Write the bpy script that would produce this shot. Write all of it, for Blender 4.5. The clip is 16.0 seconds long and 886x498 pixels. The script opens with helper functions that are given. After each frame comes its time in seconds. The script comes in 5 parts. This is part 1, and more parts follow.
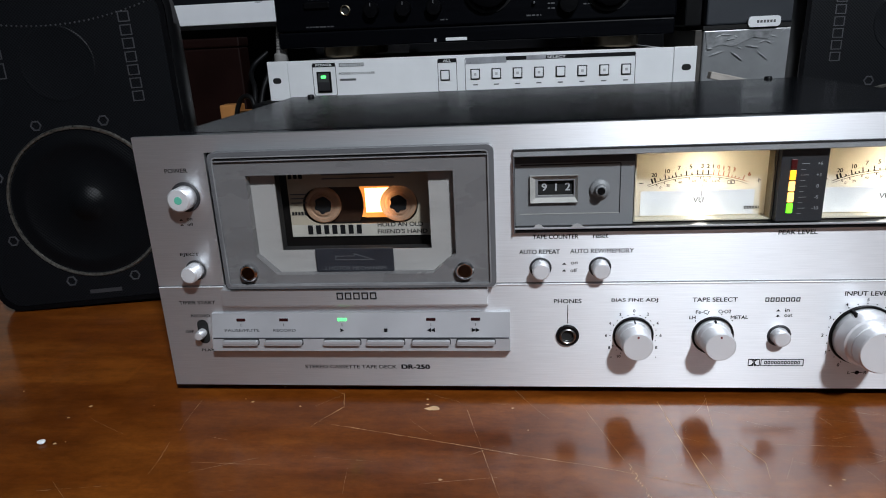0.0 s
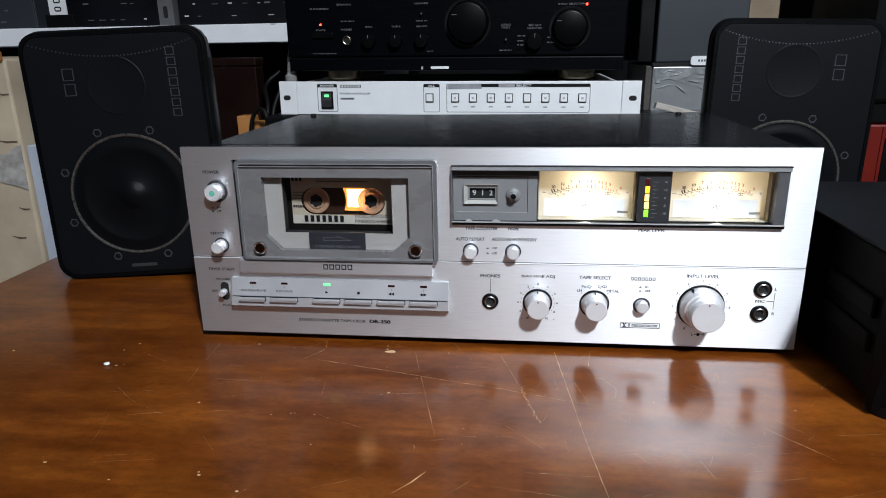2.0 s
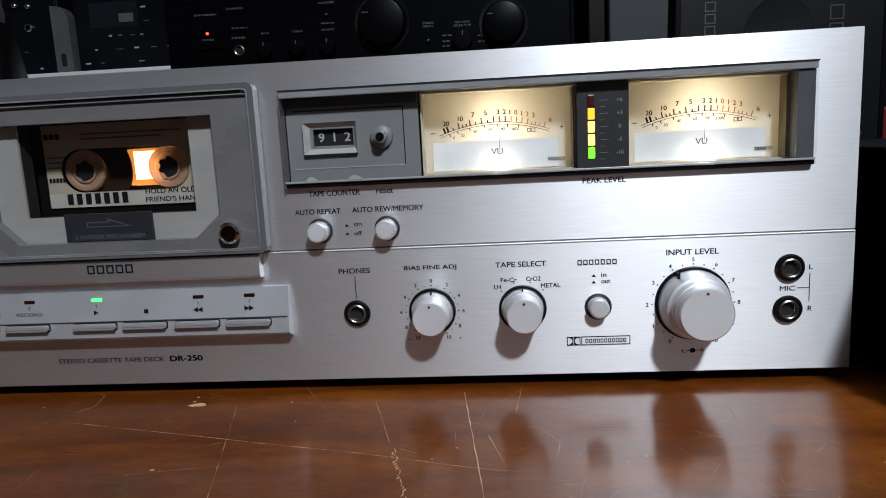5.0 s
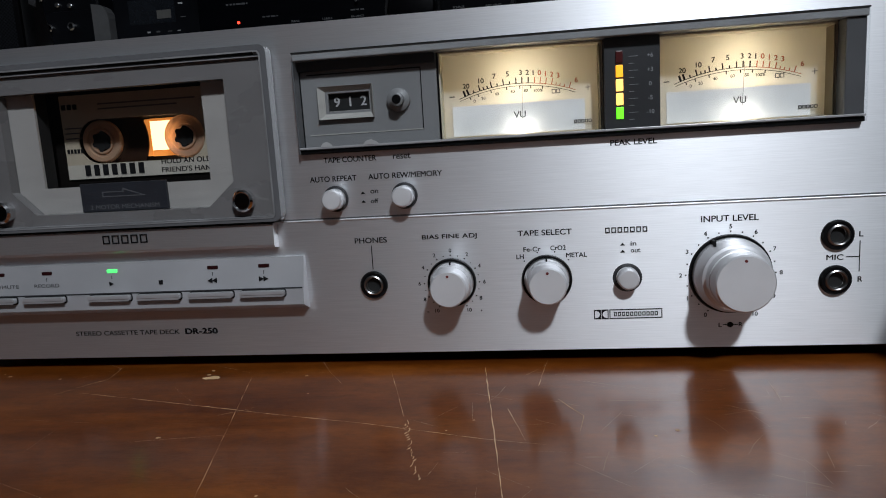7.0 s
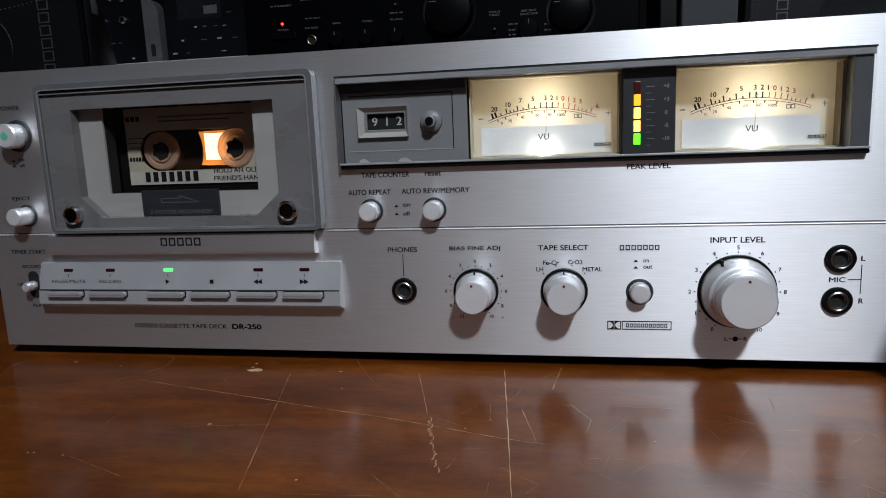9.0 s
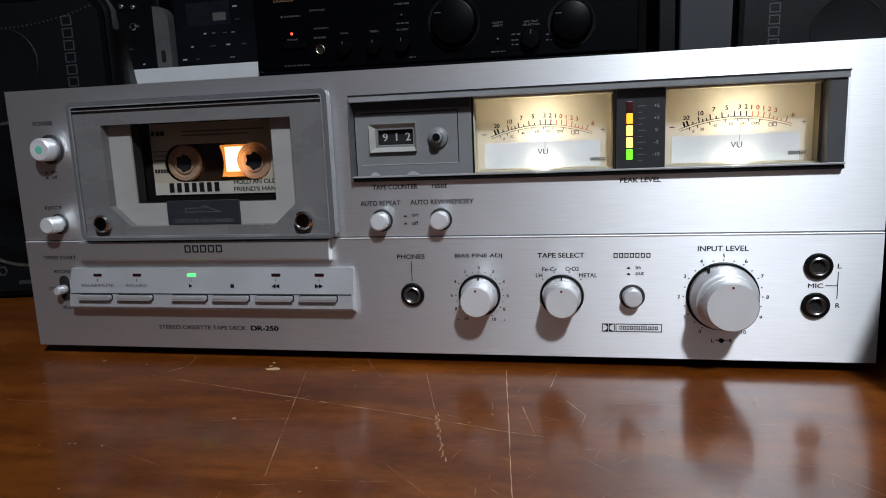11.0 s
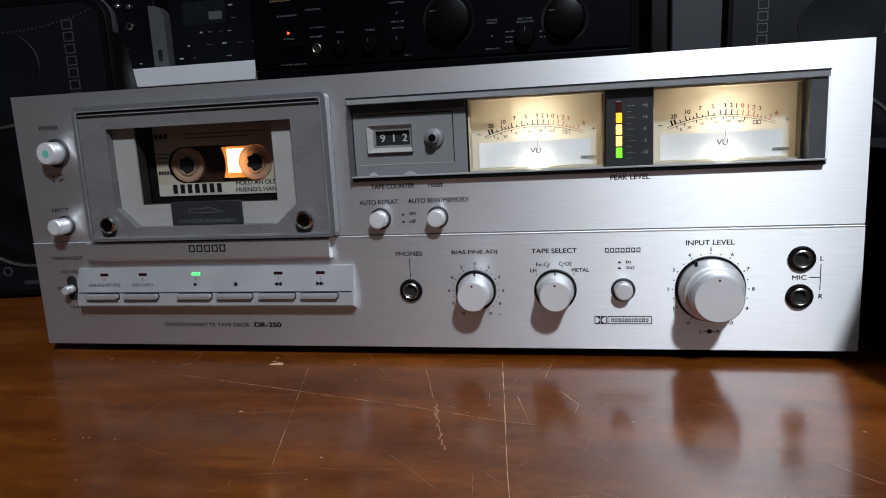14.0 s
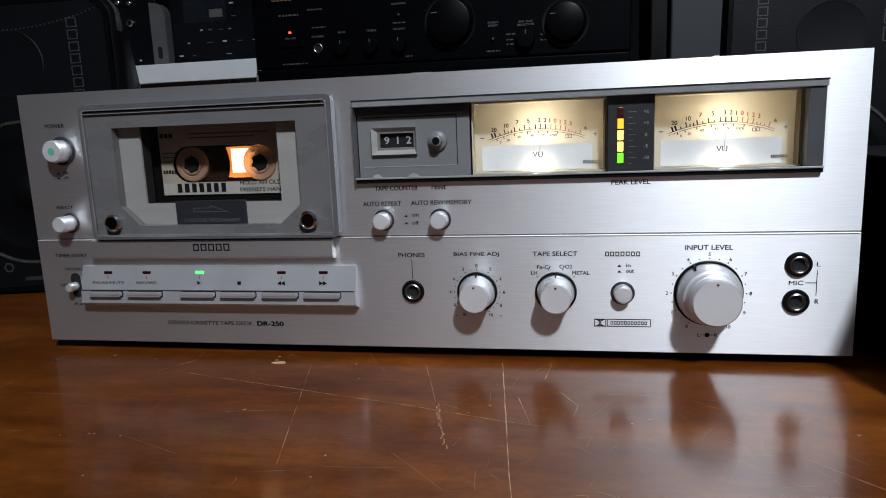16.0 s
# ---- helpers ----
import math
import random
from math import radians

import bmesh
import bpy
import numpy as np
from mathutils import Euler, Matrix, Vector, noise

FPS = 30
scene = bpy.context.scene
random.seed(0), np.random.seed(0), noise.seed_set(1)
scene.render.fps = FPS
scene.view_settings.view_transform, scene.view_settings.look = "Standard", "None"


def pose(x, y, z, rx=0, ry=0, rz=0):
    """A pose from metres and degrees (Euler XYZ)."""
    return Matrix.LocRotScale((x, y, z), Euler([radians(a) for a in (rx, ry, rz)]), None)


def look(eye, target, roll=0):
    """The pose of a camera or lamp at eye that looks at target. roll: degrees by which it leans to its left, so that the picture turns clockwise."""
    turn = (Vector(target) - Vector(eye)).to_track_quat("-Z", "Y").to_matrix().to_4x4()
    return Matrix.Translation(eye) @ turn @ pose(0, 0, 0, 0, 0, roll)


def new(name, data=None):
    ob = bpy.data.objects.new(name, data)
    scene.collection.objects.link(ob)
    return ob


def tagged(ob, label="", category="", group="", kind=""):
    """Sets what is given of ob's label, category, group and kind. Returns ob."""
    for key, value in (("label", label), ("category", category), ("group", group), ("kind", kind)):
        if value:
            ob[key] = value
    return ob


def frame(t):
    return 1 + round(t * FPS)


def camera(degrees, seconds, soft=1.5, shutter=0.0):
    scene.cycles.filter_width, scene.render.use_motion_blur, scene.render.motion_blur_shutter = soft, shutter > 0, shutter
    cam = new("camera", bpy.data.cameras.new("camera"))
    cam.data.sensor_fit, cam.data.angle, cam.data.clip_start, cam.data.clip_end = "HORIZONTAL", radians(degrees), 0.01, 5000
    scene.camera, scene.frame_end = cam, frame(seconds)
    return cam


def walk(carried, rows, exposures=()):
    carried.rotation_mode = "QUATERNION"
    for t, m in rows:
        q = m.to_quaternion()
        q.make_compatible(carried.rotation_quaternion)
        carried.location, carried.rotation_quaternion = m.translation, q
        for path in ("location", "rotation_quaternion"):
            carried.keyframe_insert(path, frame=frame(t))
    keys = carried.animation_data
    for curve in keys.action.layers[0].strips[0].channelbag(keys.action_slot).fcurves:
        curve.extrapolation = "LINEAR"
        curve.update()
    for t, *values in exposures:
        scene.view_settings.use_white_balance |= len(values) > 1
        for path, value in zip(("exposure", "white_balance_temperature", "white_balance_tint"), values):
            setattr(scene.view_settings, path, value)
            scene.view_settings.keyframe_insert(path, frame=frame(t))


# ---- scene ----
cam = camera(67.3, 16.0, soft=1.0)
EXPOSURES = [(0.0, 0.30), (0.8, 0.60), (1.5, 0.66), (3.0, 0.66), (3.5, 0.64), (4.0, 0.42), (4.7, 0.10), (6.8, -0.42), (9.0, -0.26), (11.5, -0.05), (16.0, -0.05)]
PATH = [
    (0, (-0.0236, -0.3244, 0.1899), (-0.1278, 0.6217, -0.1168), -2.80),
    (0.5, (0.0032, -0.3951, 0.2062), (-0.1053, 0.5495, -0.1036), -1.68),
    (1, (0.0238, -0.4408, 0.2126), (-0.0910, 0.5077, -0.0825), -1.67),
    (1.5, (0.0308, -0.4496, 0.2167), (-0.0802, 0.4993, -0.0790), -1.65),
    (2, (0.0233, -0.4500, 0.2144), (-0.0879, 0.4991, -0.0802), -0.95),
    (2.5, (0.0256, -0.4464, 0.2128), (-0.0763, 0.5031, -0.0840), -0.96),
    (3, (0.0250, -0.4418, 0.2116), (-0.0794, 0.5066, -0.0878), -1.13),
    (3.5, (0.0362, -0.3948, 0.1711), (-0.0434, 0.5783, -0.0454), -1.34),
    (4, (0.0469, -0.3307, 0.1366), (-0.0257, 0.6498, -0.0459), -1.61),
    (4.5, (0.0640, -0.3033, 0.1140), (-0.0117, 0.6790, -0.0568), -1.79),
    (4.7, (0.0663, -0.2941, 0.1117), (-0.0070, 0.6897, -0.0517), -2.58),
    (6.8, (0.0708, -0.2752, 0.0973), (-0.0513, 0.7057, -0.0542), -3.12),
    (7, (0.0739, -0.2758, 0.0939), (-0.0634, 0.7027, -0.0602), -3.47),
    (7.5, (0.0755, -0.2765, 0.0910), (-0.0764, 0.7015, -0.0521), -2.85),
    (8, (0.0741, -0.2823, 0.0977), (-0.0999, 0.6896, -0.0605), -2.18),
    (8.5, (0.0783, -0.2899, 0.1035), (-0.1018, 0.6798, -0.0614), -1.99),
    (9, (0.0805, -0.2968, 0.1071), (-0.1055, 0.6713, -0.0610), -2.35),
    (11.5, (0.0848, -0.3221, 0.1147), (-0.1067, 0.6451, -0.0519), -2.32),
    (12, (0.0863, -0.3258, 0.1157), (-0.1031, 0.6415, -0.0528), -2.40),
    (12.5, (0.0867, -0.3266, 0.1170), (-0.1016, 0.6412, -0.0500), -2.51),
    (13, (0.0860, -0.3276, 0.1155), (-0.1043, 0.6392, -0.0547), -2.46),
    (13.5, (0.0861, -0.3275, 0.1172), (-0.1027, 0.6395, -0.0537), -2.55),
    (14, (0.0859, -0.3276, 0.1170), (-0.1021, 0.6388, -0.0583), -2.97),
    (14.5, (0.0864, -0.3283, 0.1196), (-0.1086, 0.6371, -0.0536), -3.06),
    (15, (0.0865, -0.3305, 0.1184), (-0.1021, 0.6362, -0.0549), -2.98),
    (15.5, (0.0818, -0.3306, 0.1185), (-0.1009, 0.6367, -0.0573), -2.25),
    (16, (0.0835, -0.3319, 0.1189), (-0.0985, 0.6355, -0.0572), -2.26),
]
walk(cam, [(t, look(eye, target, roll)) for t, eye, target, roll in PATH], exposures=EXPOSURES)

# ---- light ----
world = bpy.data.worlds.new("room_air")
scene.world = world
world.use_nodes = True
world.node_tree.nodes["Background"].inputs[0].default_value = (0.55, 0.6, 0.7, 1)
world.node_tree.nodes["Background"].inputs[1].default_value = 0.0015


def lamp(name, kind, place, power, colour=(1, 1, 1), size=0.1, target=None):
    data = bpy.data.lights.new(name, kind)
    data.energy, data.color = power, colour
    if kind in ("POINT", "SPOT"):
        data.shadow_soft_size = size
    else:
        data.shape, data.size = "DISK", size
    ob = new(name, data)
    ob.matrix_basis = look(place, target) if target else Matrix.Translation(place)
    return ob


BULB = (0.60, -1.34, 1.54)
lamp("ceiling_bulb_light", "POINT", BULB, 126, (0.86, 0.932, 1.015), 0.07)
# added soft beam without a fixture of its own: brightens deck and table middle
beam = lamp("added_beam_light", "SPOT", BULB, 50, (0.86, 0.932, 1.015), 0.07, (0.13, 0.0, 0.06))
beam.data.spot_size, beam.data.spot_blend = radians(27), 1.0


# ---- materials ----
def nodes_of(name):
    m = bpy.data.materials.new(name)
    m.use_nodes = True
    return m, m.node_tree, m.node_tree.nodes["Principled BSDF"]


def noise_node(nt, scale, detail=4.0, stretch=(1, 1, 1), rough=0.6):
    co = nt.nodes.new("ShaderNodeTexCoord")
    mp = nt.nodes.new("ShaderNodeMapping")
    mp.inputs["Scale"].default_value = stretch
    nz = nt.nodes.new("ShaderNodeTexNoise")
    nz.inputs["Scale"].default_value = scale
    nz.inputs["Detail"].default_value = detail
    nz.inputs["Roughness"].default_value = rough
    nt.links.new(co.outputs["Object"], mp.inputs["Vector"])
    nt.links.new(mp.outputs["Vector"], nz.inputs["Vector"])
    return nz


def ramp(nt, source, stops):
    r = nt.nodes.new("ShaderNodeValToRGB")
    el = r.color_ramp.elements
    el[0].position, el[0].color = stops[0][0], (*stops[0][1], 1)
    el[1].position, el[1].color = stops[-1][0], (*stops[-1][1], 1)
    for p, c in stops[1:-1]:
        e = el.new(p)
        e.color = (*c, 1)
    nt.links.new(source, r.inputs["Fac"])
    return r


def spread(nt, source, lo, hi):
    r = nt.nodes.new("ShaderNodeMapRange")
    r.inputs["From Min"].default_value, r.inputs["From Max"].default_value = 0.3, 0.7
    r.inputs["To Min"].default_value, r.inputs["To Max"].default_value = lo, hi
    nt.links.new(source, r.inputs["Value"])
    return r


def bump(nt, b, source, strength, distance=0.001):
    n = nt.nodes.new("ShaderNodeBump")
    n.inputs["Strength"].default_value, n.inputs["Distance"].default_value = strength, distance
    nt.links.new(source, n.inputs["Height"])
    nt.links.new(n.outputs["Normal"], b.inputs["Normal"])
    return n


def surface(name, colour, rough=0.5, metal=0.0, vary=0.12, scale=60, stretch=(1, 1, 1), grain=0.0, grain_scale=900, coat=0.0, spec=0.5):
    """A painted, moulded or metal surface: two scales of variation in colour and gloss, and fine relief."""
    m, nt, b = nodes_of(name)
    b.inputs["Metallic"].default_value = metal
    b.inputs["Specular IOR Level"].default_value = spec
    b.inputs["Coat Weight"].default_value = coat
    big = noise_node(nt, scale, 5, stretch)
    lo, hi = [tuple(min(1, c * k) for c in colour) for k in (1 - vary, 1 + vary)]
    cr = ramp(nt, big.outputs["Fac"], [(0.3, lo), (0.7, hi)])
    nt.links.new(cr.outputs["Color"], b.inputs["Base Color"])
    rr = spread(nt, big.outputs["Fac"], rough * 0.88, min(1, rough * 1.12))
    nt.links.new(rr.outputs["Result"], b.inputs["Roughness"])
    if grain:
        fine = noise_node(nt, grain_scale, 2, stretch)
        bump(nt, b, fine.outputs["Fac"], grain, 0.0004)
    return m


def brushed(name, colour, rough, aniso, lines):
    """Aluminium with fine level brushing: the gloss spreads across the lines."""
    m, nt, b = nodes_of(name)
    b.inputs["Metallic"].default_value = 0.90
    b.inputs["Anisotropic"].default_value = aniso
    streak = noise_node(nt, 1.0, 3, lines)
    soft = noise_node(nt, 9, 3)
    cr = ramp(nt, streak.outputs["Fac"], [(0.3, tuple(c * 0.90 for c in colour)), (0.7, colour)])
    nt.links.new(cr.outputs["Color"], b.inputs["Base Color"])
    rr = spread(nt, soft.outputs["Fac"], rough * 0.95, rough * 1.06)
    nt.links.new(rr.outputs["Result"], b.inputs["Roughness"])
    t = nt.nodes.new("ShaderNodeCombineXYZ")
    t.inputs["Z"].default_value = 1.0
    nt.links.new(t.outputs["Vector"], b.inputs["Tangent"])
    bump(nt, b, streak.outputs["Fac"], 0.06, 0.0003)
    return m


def glowing(name, colour, strength):
    m, nt, b = nodes_of(name)
    b.inputs["Base Color"].default_value = (*colour, 1)
    b.inputs["Emission Color"].default_value = (*colour, 1)
    b.inputs["Emission Strength"].default_value = strength
    return m


def clear(name, colour=(1, 1, 1), rough=0.02):
    m, nt, b = nodes_of(name)
    b.inputs["Base Color"].default_value = (*colour, 1)
    b.inputs["Transmission Weight"].default_value = 1.0
    b.inputs["Roughness"].default_value = rough
    b.inputs["IOR"].default_value = 1.3
    return m


def see_through(name, colour, share, rough=0.1, body=0.02):
    """Thin clear plastic: mostly lets the light straight through, with a weak gloss."""
    m, nt, b = nodes_of(name)
    tr = nt.nodes.new("ShaderNodeBsdfTransparent")
    mix = nt.nodes.new("ShaderNodeMixShader")
    tr.inputs["Color"].default_value = (*colour, 1)
    mix.inputs["Fac"].default_value = share
    b.inputs["Roughness"].default_value = rough
    b.inputs["Base Color"].default_value = (body, body, body, 1)
    nt.links.new(tr.outputs[0], mix.inputs[1])
    nt.links.new(b.outputs[0], mix.inputs[2])
    nt.links.new(mix.outputs[0], nt.nodes["Material Output"].inputs["Surface"])
    return m


def lit_paper(name, colour, share):
    """Dial card or thin plastic that light shines through from behind."""
    m, nt, b = nodes_of(name)
    tl = nt.nodes.new("ShaderNodeBsdfTranslucent")
    tl.inputs["Color"].default_value = (*colour, 1)
    b.inputs["Base Color"].default_value = (*colour, 1)
    b.inputs["Roughness"].default_value = 0.6
    mix = nt.nodes.new("ShaderNodeMixShader")
    mix.inputs["Fac"].default_value = share
    nt.links.new(b.outputs[0], mix.inputs[1])
    nt.links.new(tl.outputs[0], mix.inputs[2])
    nt.links.new(mix.outputs[0], nt.nodes["Material Output"].inputs["Surface"])
    return m


def table_wood():
    """Dark red-brown varnished boards that run along x, worn and cloudy in places."""
    m, nt, b = nodes_of("varnished_table_wood")
    fibre = noise_node(nt, 1.0, 6, (9, 150, 60))
    cloud = noise_node(nt, 5.5, 4, (0.6, 1.4, 1))
    board = noise_node(nt, 1.0, 3, (6, 30, 1))
    # short staves, glued side by side and end to end
    co = nt.nodes.new("ShaderNodeTexCoord")
    mp = nt.nodes.new("ShaderNodeMapping")
    mp.inputs["Location"].default_value = (0.114, 0.021, 0)
    stave = nt.nodes.new("ShaderNodeTexBrick")
    stave.offset, stave.offset_frequency = 0.37, 2
    for key, value in (("Scale", 1.0), ("Brick Width", 0.142), ("Row Height", 0.0315), ("Mortar Size", 0.00008), ("Mortar Smooth", 1.0), ("Bias", 0.0)):
        stave.inputs[key].default_value = value
    stave.inputs["Color1"].default_value = (0.2, 0.2, 0.2, 1)
    stave.inputs["Color2"].default_value = (0.8, 0.8, 0.8, 1)
    stave.inputs["Mortar"].default_value = (0.12, 0.12, 0.12, 1)
    nt.links.new(co.outputs["Object"], mp.inputs["Vector"])
    nt.links.new(mp.outputs["Vector"], stave.inputs["Vector"])
    blend = nt.nodes.new("ShaderNodeMix")
    blend.inputs[0].default_value = 0.16
    nt.links.new(board.outputs["Fac"], blend.inputs[2])
    nt.links.new(stave.outputs["Color"], blend.inputs[3])
    base = ramp(nt, blend.outputs[0], [(0.3, (0.100, 0.024, 0.0028)), (0.5, (0.160, 0.045, 0.0058)), (0.7, (0.235, 0.075, 0.011))])
    dark = ramp(nt, fibre.outputs["Fac"], [(0.32, (0.45, 0.40, 0.36)), (0.62, (1, 1, 1))])
    tone = ramp(nt, cloud.outputs["Fac"], [(0.3, (0.70, 0.66, 0.62)), (0.7, (1.15, 1.1, 1.05))])
    mix = nt.nodes.new("ShaderNodeMix")
    mix.data_type, mix.blend_type = "RGBA", "MULTIPLY"
    mix.inputs[0].default_value = 0.1
    nt.links.new(base.outputs["Color"], mix.inputs[6])
    nt.links.new(dark.outputs["Color"], mix.inputs[7])
    mix2 = nt.nodes.new("ShaderNodeMix")
    mix2.data_type, mix2.blend_type = "RGBA", "MULTIPLY"
    mix2.inputs[0].default_value = 1.0
    nt.links.new(mix.outputs[2], mix2.inputs[6])
    nt.links.new(tone.outputs["Color"], mix2.inputs[7])
    worn = noise_node(nt, 38, 8, (0.5, 1.3, 1), 0.75)
    mottle = ramp(nt, worn.outputs["Fac"], [(0.33, (0.58, 0.52, 0.47)), (0.62, (1.10, 1.08, 1.05))])
    mix3 = nt.nodes.new("ShaderNodeMix")
    mix3.data_type, mix3.blend_type = "RGBA", "MULTIPLY"
    mix3.inputs[0].default_value = 1.0
    nt.links.new(mix2.outputs[2], mix3.inputs[6])
    nt.links.new(mottle.outputs["Color"], mix3.inputs[7])
    crackle = noise_node(nt, 170, 6, (0.8, 1.2, 1), 0.8)
    both = nt.nodes.new("ShaderNodeMath")
    both.operation = "ADD"
    nt.links.new(worn.outputs["Fac"], both.inputs[0])
    nt.links.new(crackle.outputs["Fac"], both.inputs[1])
    half = nt.nodes.new("ShaderNodeMath")
    half.operation = "MULTIPLY"
    half.inputs[1].default_value = 0.5
    nt.links.new(both.outputs[0], half.inputs[0])
    rr = spread(nt, half.outputs[0], 0.035, 0.14)
    nt.links.new(rr.outputs["Result"], b.inputs["Coat Roughness"])
    b.inputs["Coat Weight"].default_value = 0.62
    b.inputs["Coat IOR"].default_value = 1.5
    b.inputs["Roughness"].default_value = 0.36
    b.inputs["Specular IOR Level"].default_value = 0.1
    fleck = ramp(nt, crackle.outputs["Fac"], [(0.34, (0.78, 0.75, 0.72)), (0.55, (1.03, 1.02, 1.01))])
    mix4 = nt.nodes.new("ShaderNodeMix")
    mix4.data_type, mix4.blend_type = "RGBA", "MULTIPLY"
    mix4.inputs[0].default_value = 1.0
    nt.links.new(mix3.outputs[2], mix4.inputs[6])
    nt.links.new(fleck.outputs["Color"], mix4.inputs[7])
    nt.links.new(mix4.outputs[2], b.inputs["Base Color"])
    first = bump(nt, b, fibre.outputs["Fac"], 0.03, 0.0006)
    second = bump(nt, b, worn.outputs["Fac"], 0.07, 0.0008)
    nt.links.new(first.outputs["Normal"], second.inputs["Normal"])
    ripple = noise_node(nt, 260, 5, (0.35, 1.5, 1), 0.7)
    third = bump(nt, b, ripple.outputs["Fac"], 0.12, 0.0005)
    nt.links.new(second.outputs["Normal"], third.inputs["Normal"])
    nt.links.new(third.outputs["Normal"], b.inputs["Coat Normal"])
    return m


def mesh_grille(name="black_grille_metal", tone=1.0):
    """Black punched metal: rows of small round holes in relief."""
    m, nt, b = nodes_of(name)
    co = nt.nodes.new("ShaderNodeTexCoord")
    v = nt.nodes.new("ShaderNodeTexVoronoi")
    v.inputs["Scale"].default_value = 600
    v.inputs["Randomness"].default_value = 0.0
    mp = nt.nodes.new("ShaderNodeMapping")
    mp.inputs["Rotation"].default_value = (0, radians(45), 0)
    mp.inputs["Scale"].default_value = (1, 0, 1)
    nt.links.new(co.outputs["Object"], mp.inputs["Vector"])
    nt.links.new(mp.outputs["Vector"], v.inputs["Vector"])
    cr = ramp(nt, v.outputs["Distance"], [(0.25, (0.0012, 0.0013, 0.0016)), (0.5, (0.0072 * tone, 0.0080 * tone, 0.0098 * tone))])
    nt.links.new(cr.outputs["Color"], b.inputs["Base Color"])
    b.inputs["Roughness"].default_value = 0.36
    b.inputs["Specular IOR Level"].default_value = 0.11
    bump(nt, b, v.outputs["Distance"], 0.26, 0.001)
    return m


ALU = brushed("brushed_aluminium", (0.86, 0.865, 0.885), 0.475, 0.77, (55, 1, 2600))
ALU_KNOB = surface("satin_aluminium", (0.80, 0.80, 0.82), 0.42, 0.62, 0.04, 40)
ALU_FACE = surface("spun_aluminium", (0.76, 0.76, 0.775), 0.5, 0.45, 0.03, 60)
CHROME = surface("chrome", (0.75, 0.75, 0.76), 0.12, 1.0, 0.05, 80)
# polished steel darkened in colour, for the dark room it would mirror
DARKENED_CHROME = surface("dark_reflection_steel", (0.07, 0.068, 0.066), 0.2, 1.0, 0.1, 60)
KEY_GREY = surface("grey_key_plastic", (0.47, 0.47, 0.485), 0.35, 0.5, 0.05, 50)
DOT_RED = surface("dark_red_paint", (0.14, 0.02, 0.02), 0.5, 0.0, 0.1, 80)
WHITE_KEY = surface("silver_key_plastic", (0.52, 0.52, 0.54), 0.42, 0.55, 0.04, 50)
GREY_DOOR = surface("grey_door_plastic", (0.172, 0.166, 0.163), 0.28, 0.0, 0.13, 16, (1, 1, 2.2), grain=0.04)
CLEAR_RIM = surface("frosted_rim_plastic", (0.105, 0.106, 0.112), 0.22, 0.0, 0.06, 50)
LIGHT_GREY = surface("light_grey_plastic", (0.36, 0.347, 0.325), 0.5, 0.0, 0.09, 40, (1, 1, 9))
MID_GREY = surface("counter_grey_plastic", (0.20, 0.20, 0.205), 0.5, 0.0, 0.05, 40, grain=0.05)
DARK_GREY = surface("dark_grey_plastic", (0.026, 0.026, 0.029), 0.45, 0.0, 0.08, 40)
BLACK = surface("black_plastic", (0.003, 0.003, 0.0035), 0.4, 0.0, 0.2, 40, spec=0.2)
PIT = surface("deep_black", (0.004, 0.004, 0.004), 0.8, 0.0, 0.2, 40)
CASE = surface("black_painted_steel", (0.006, 0.0065, 0.008), 0.18, 0.0, 0.25, 14, grain=0.035, grain_scale=1500, spec=0.4)
INK = surface("dark_printing_ink", (0.008, 0.008, 0.009), 0.7, 0.0, 0.1, 80, spec=0.15)
GREY_INK = surface("grey_printing_ink", (0.10, 0.10, 0.105), 0.6, 0.0, 0.1, 80)
PALE_INK = surface("pale_printing_ink", (0.42, 0.42, 0.43), 0.6, 0.0, 0.1, 80)
DIM_INK = surface("dim_printing_ink", (0.07, 0.07, 0.075), 0.6, 0.0, 0.2, 60)
RED_INK = surface("red_printing_ink", (0.42, 0.10, 0.05), 0.6, 0.0, 0.1, 80)
GREEN_SPOT = surface("green_button_spot", (0.10, 0.42, 0.30), 0.5, 0.0, 0.1, 80)
PLATE_BLUE = surface("slate_name_plate", (0.024, 0.026, 0.032), 0.4, 0.0, 0.1, 60)
DIAL = lit_paper("cream_dial_card", (0.80, 0.765, 0.69), 0.5)
METER_TUB = surface("cream_meter_housing", (0.56, 0.50, 0.38), 0.5, 0.0, 0.06, 40)
PANE = see_through("clear_plastic_pane", (0.96, 0.97, 0.97), 0.02, 0.05)
SMOKE = see_through("smoked_plastic_pane", (0.93, 0.93, 0.94), 0.02, 0.06)
LABEL = surface("cream_paper_label", (0.42, 0.365, 0.27), 0.6, 0.0, 0.06, 70)
SHELL = surface("smoky_cassette_plastic", (0.007, 0.006, 0.0055), 0.35, 0.0, 0.15, 50, spec=0.2)
# milky plastic; the lamp's orange glow is mixed into its colour
HUB = lit_paper("orange_lit_hub_plastic", (0.80, 0.53, 0.35), 0.62)
WOOD = table_wood()
GRILLE = mesh_grille()
BACK_WALL = surface("black_back_wall", (0.006, 0.006, 0.007), 0.85, 0.0, 0.2, 5, spec=0.1)
WALL = surface("dim_wall_paint", (0.05, 0.052, 0.055), 0.8, 0.0, 0.05, 3)
CEIL = surface("grey_ceiling_paint", (0.11, 0.112, 0.115), 0.85, 0.0, 0.04, 3)
FLOOR = surface("brown_floor_tile", (0.06, 0.048, 0.04), 0.5, 0.0, 0.2, 4)
OFF_WHITE = surface("off_white_enamel", (0.78, 0.79, 0.80), 0.45, 0.0, 0.04, 20)
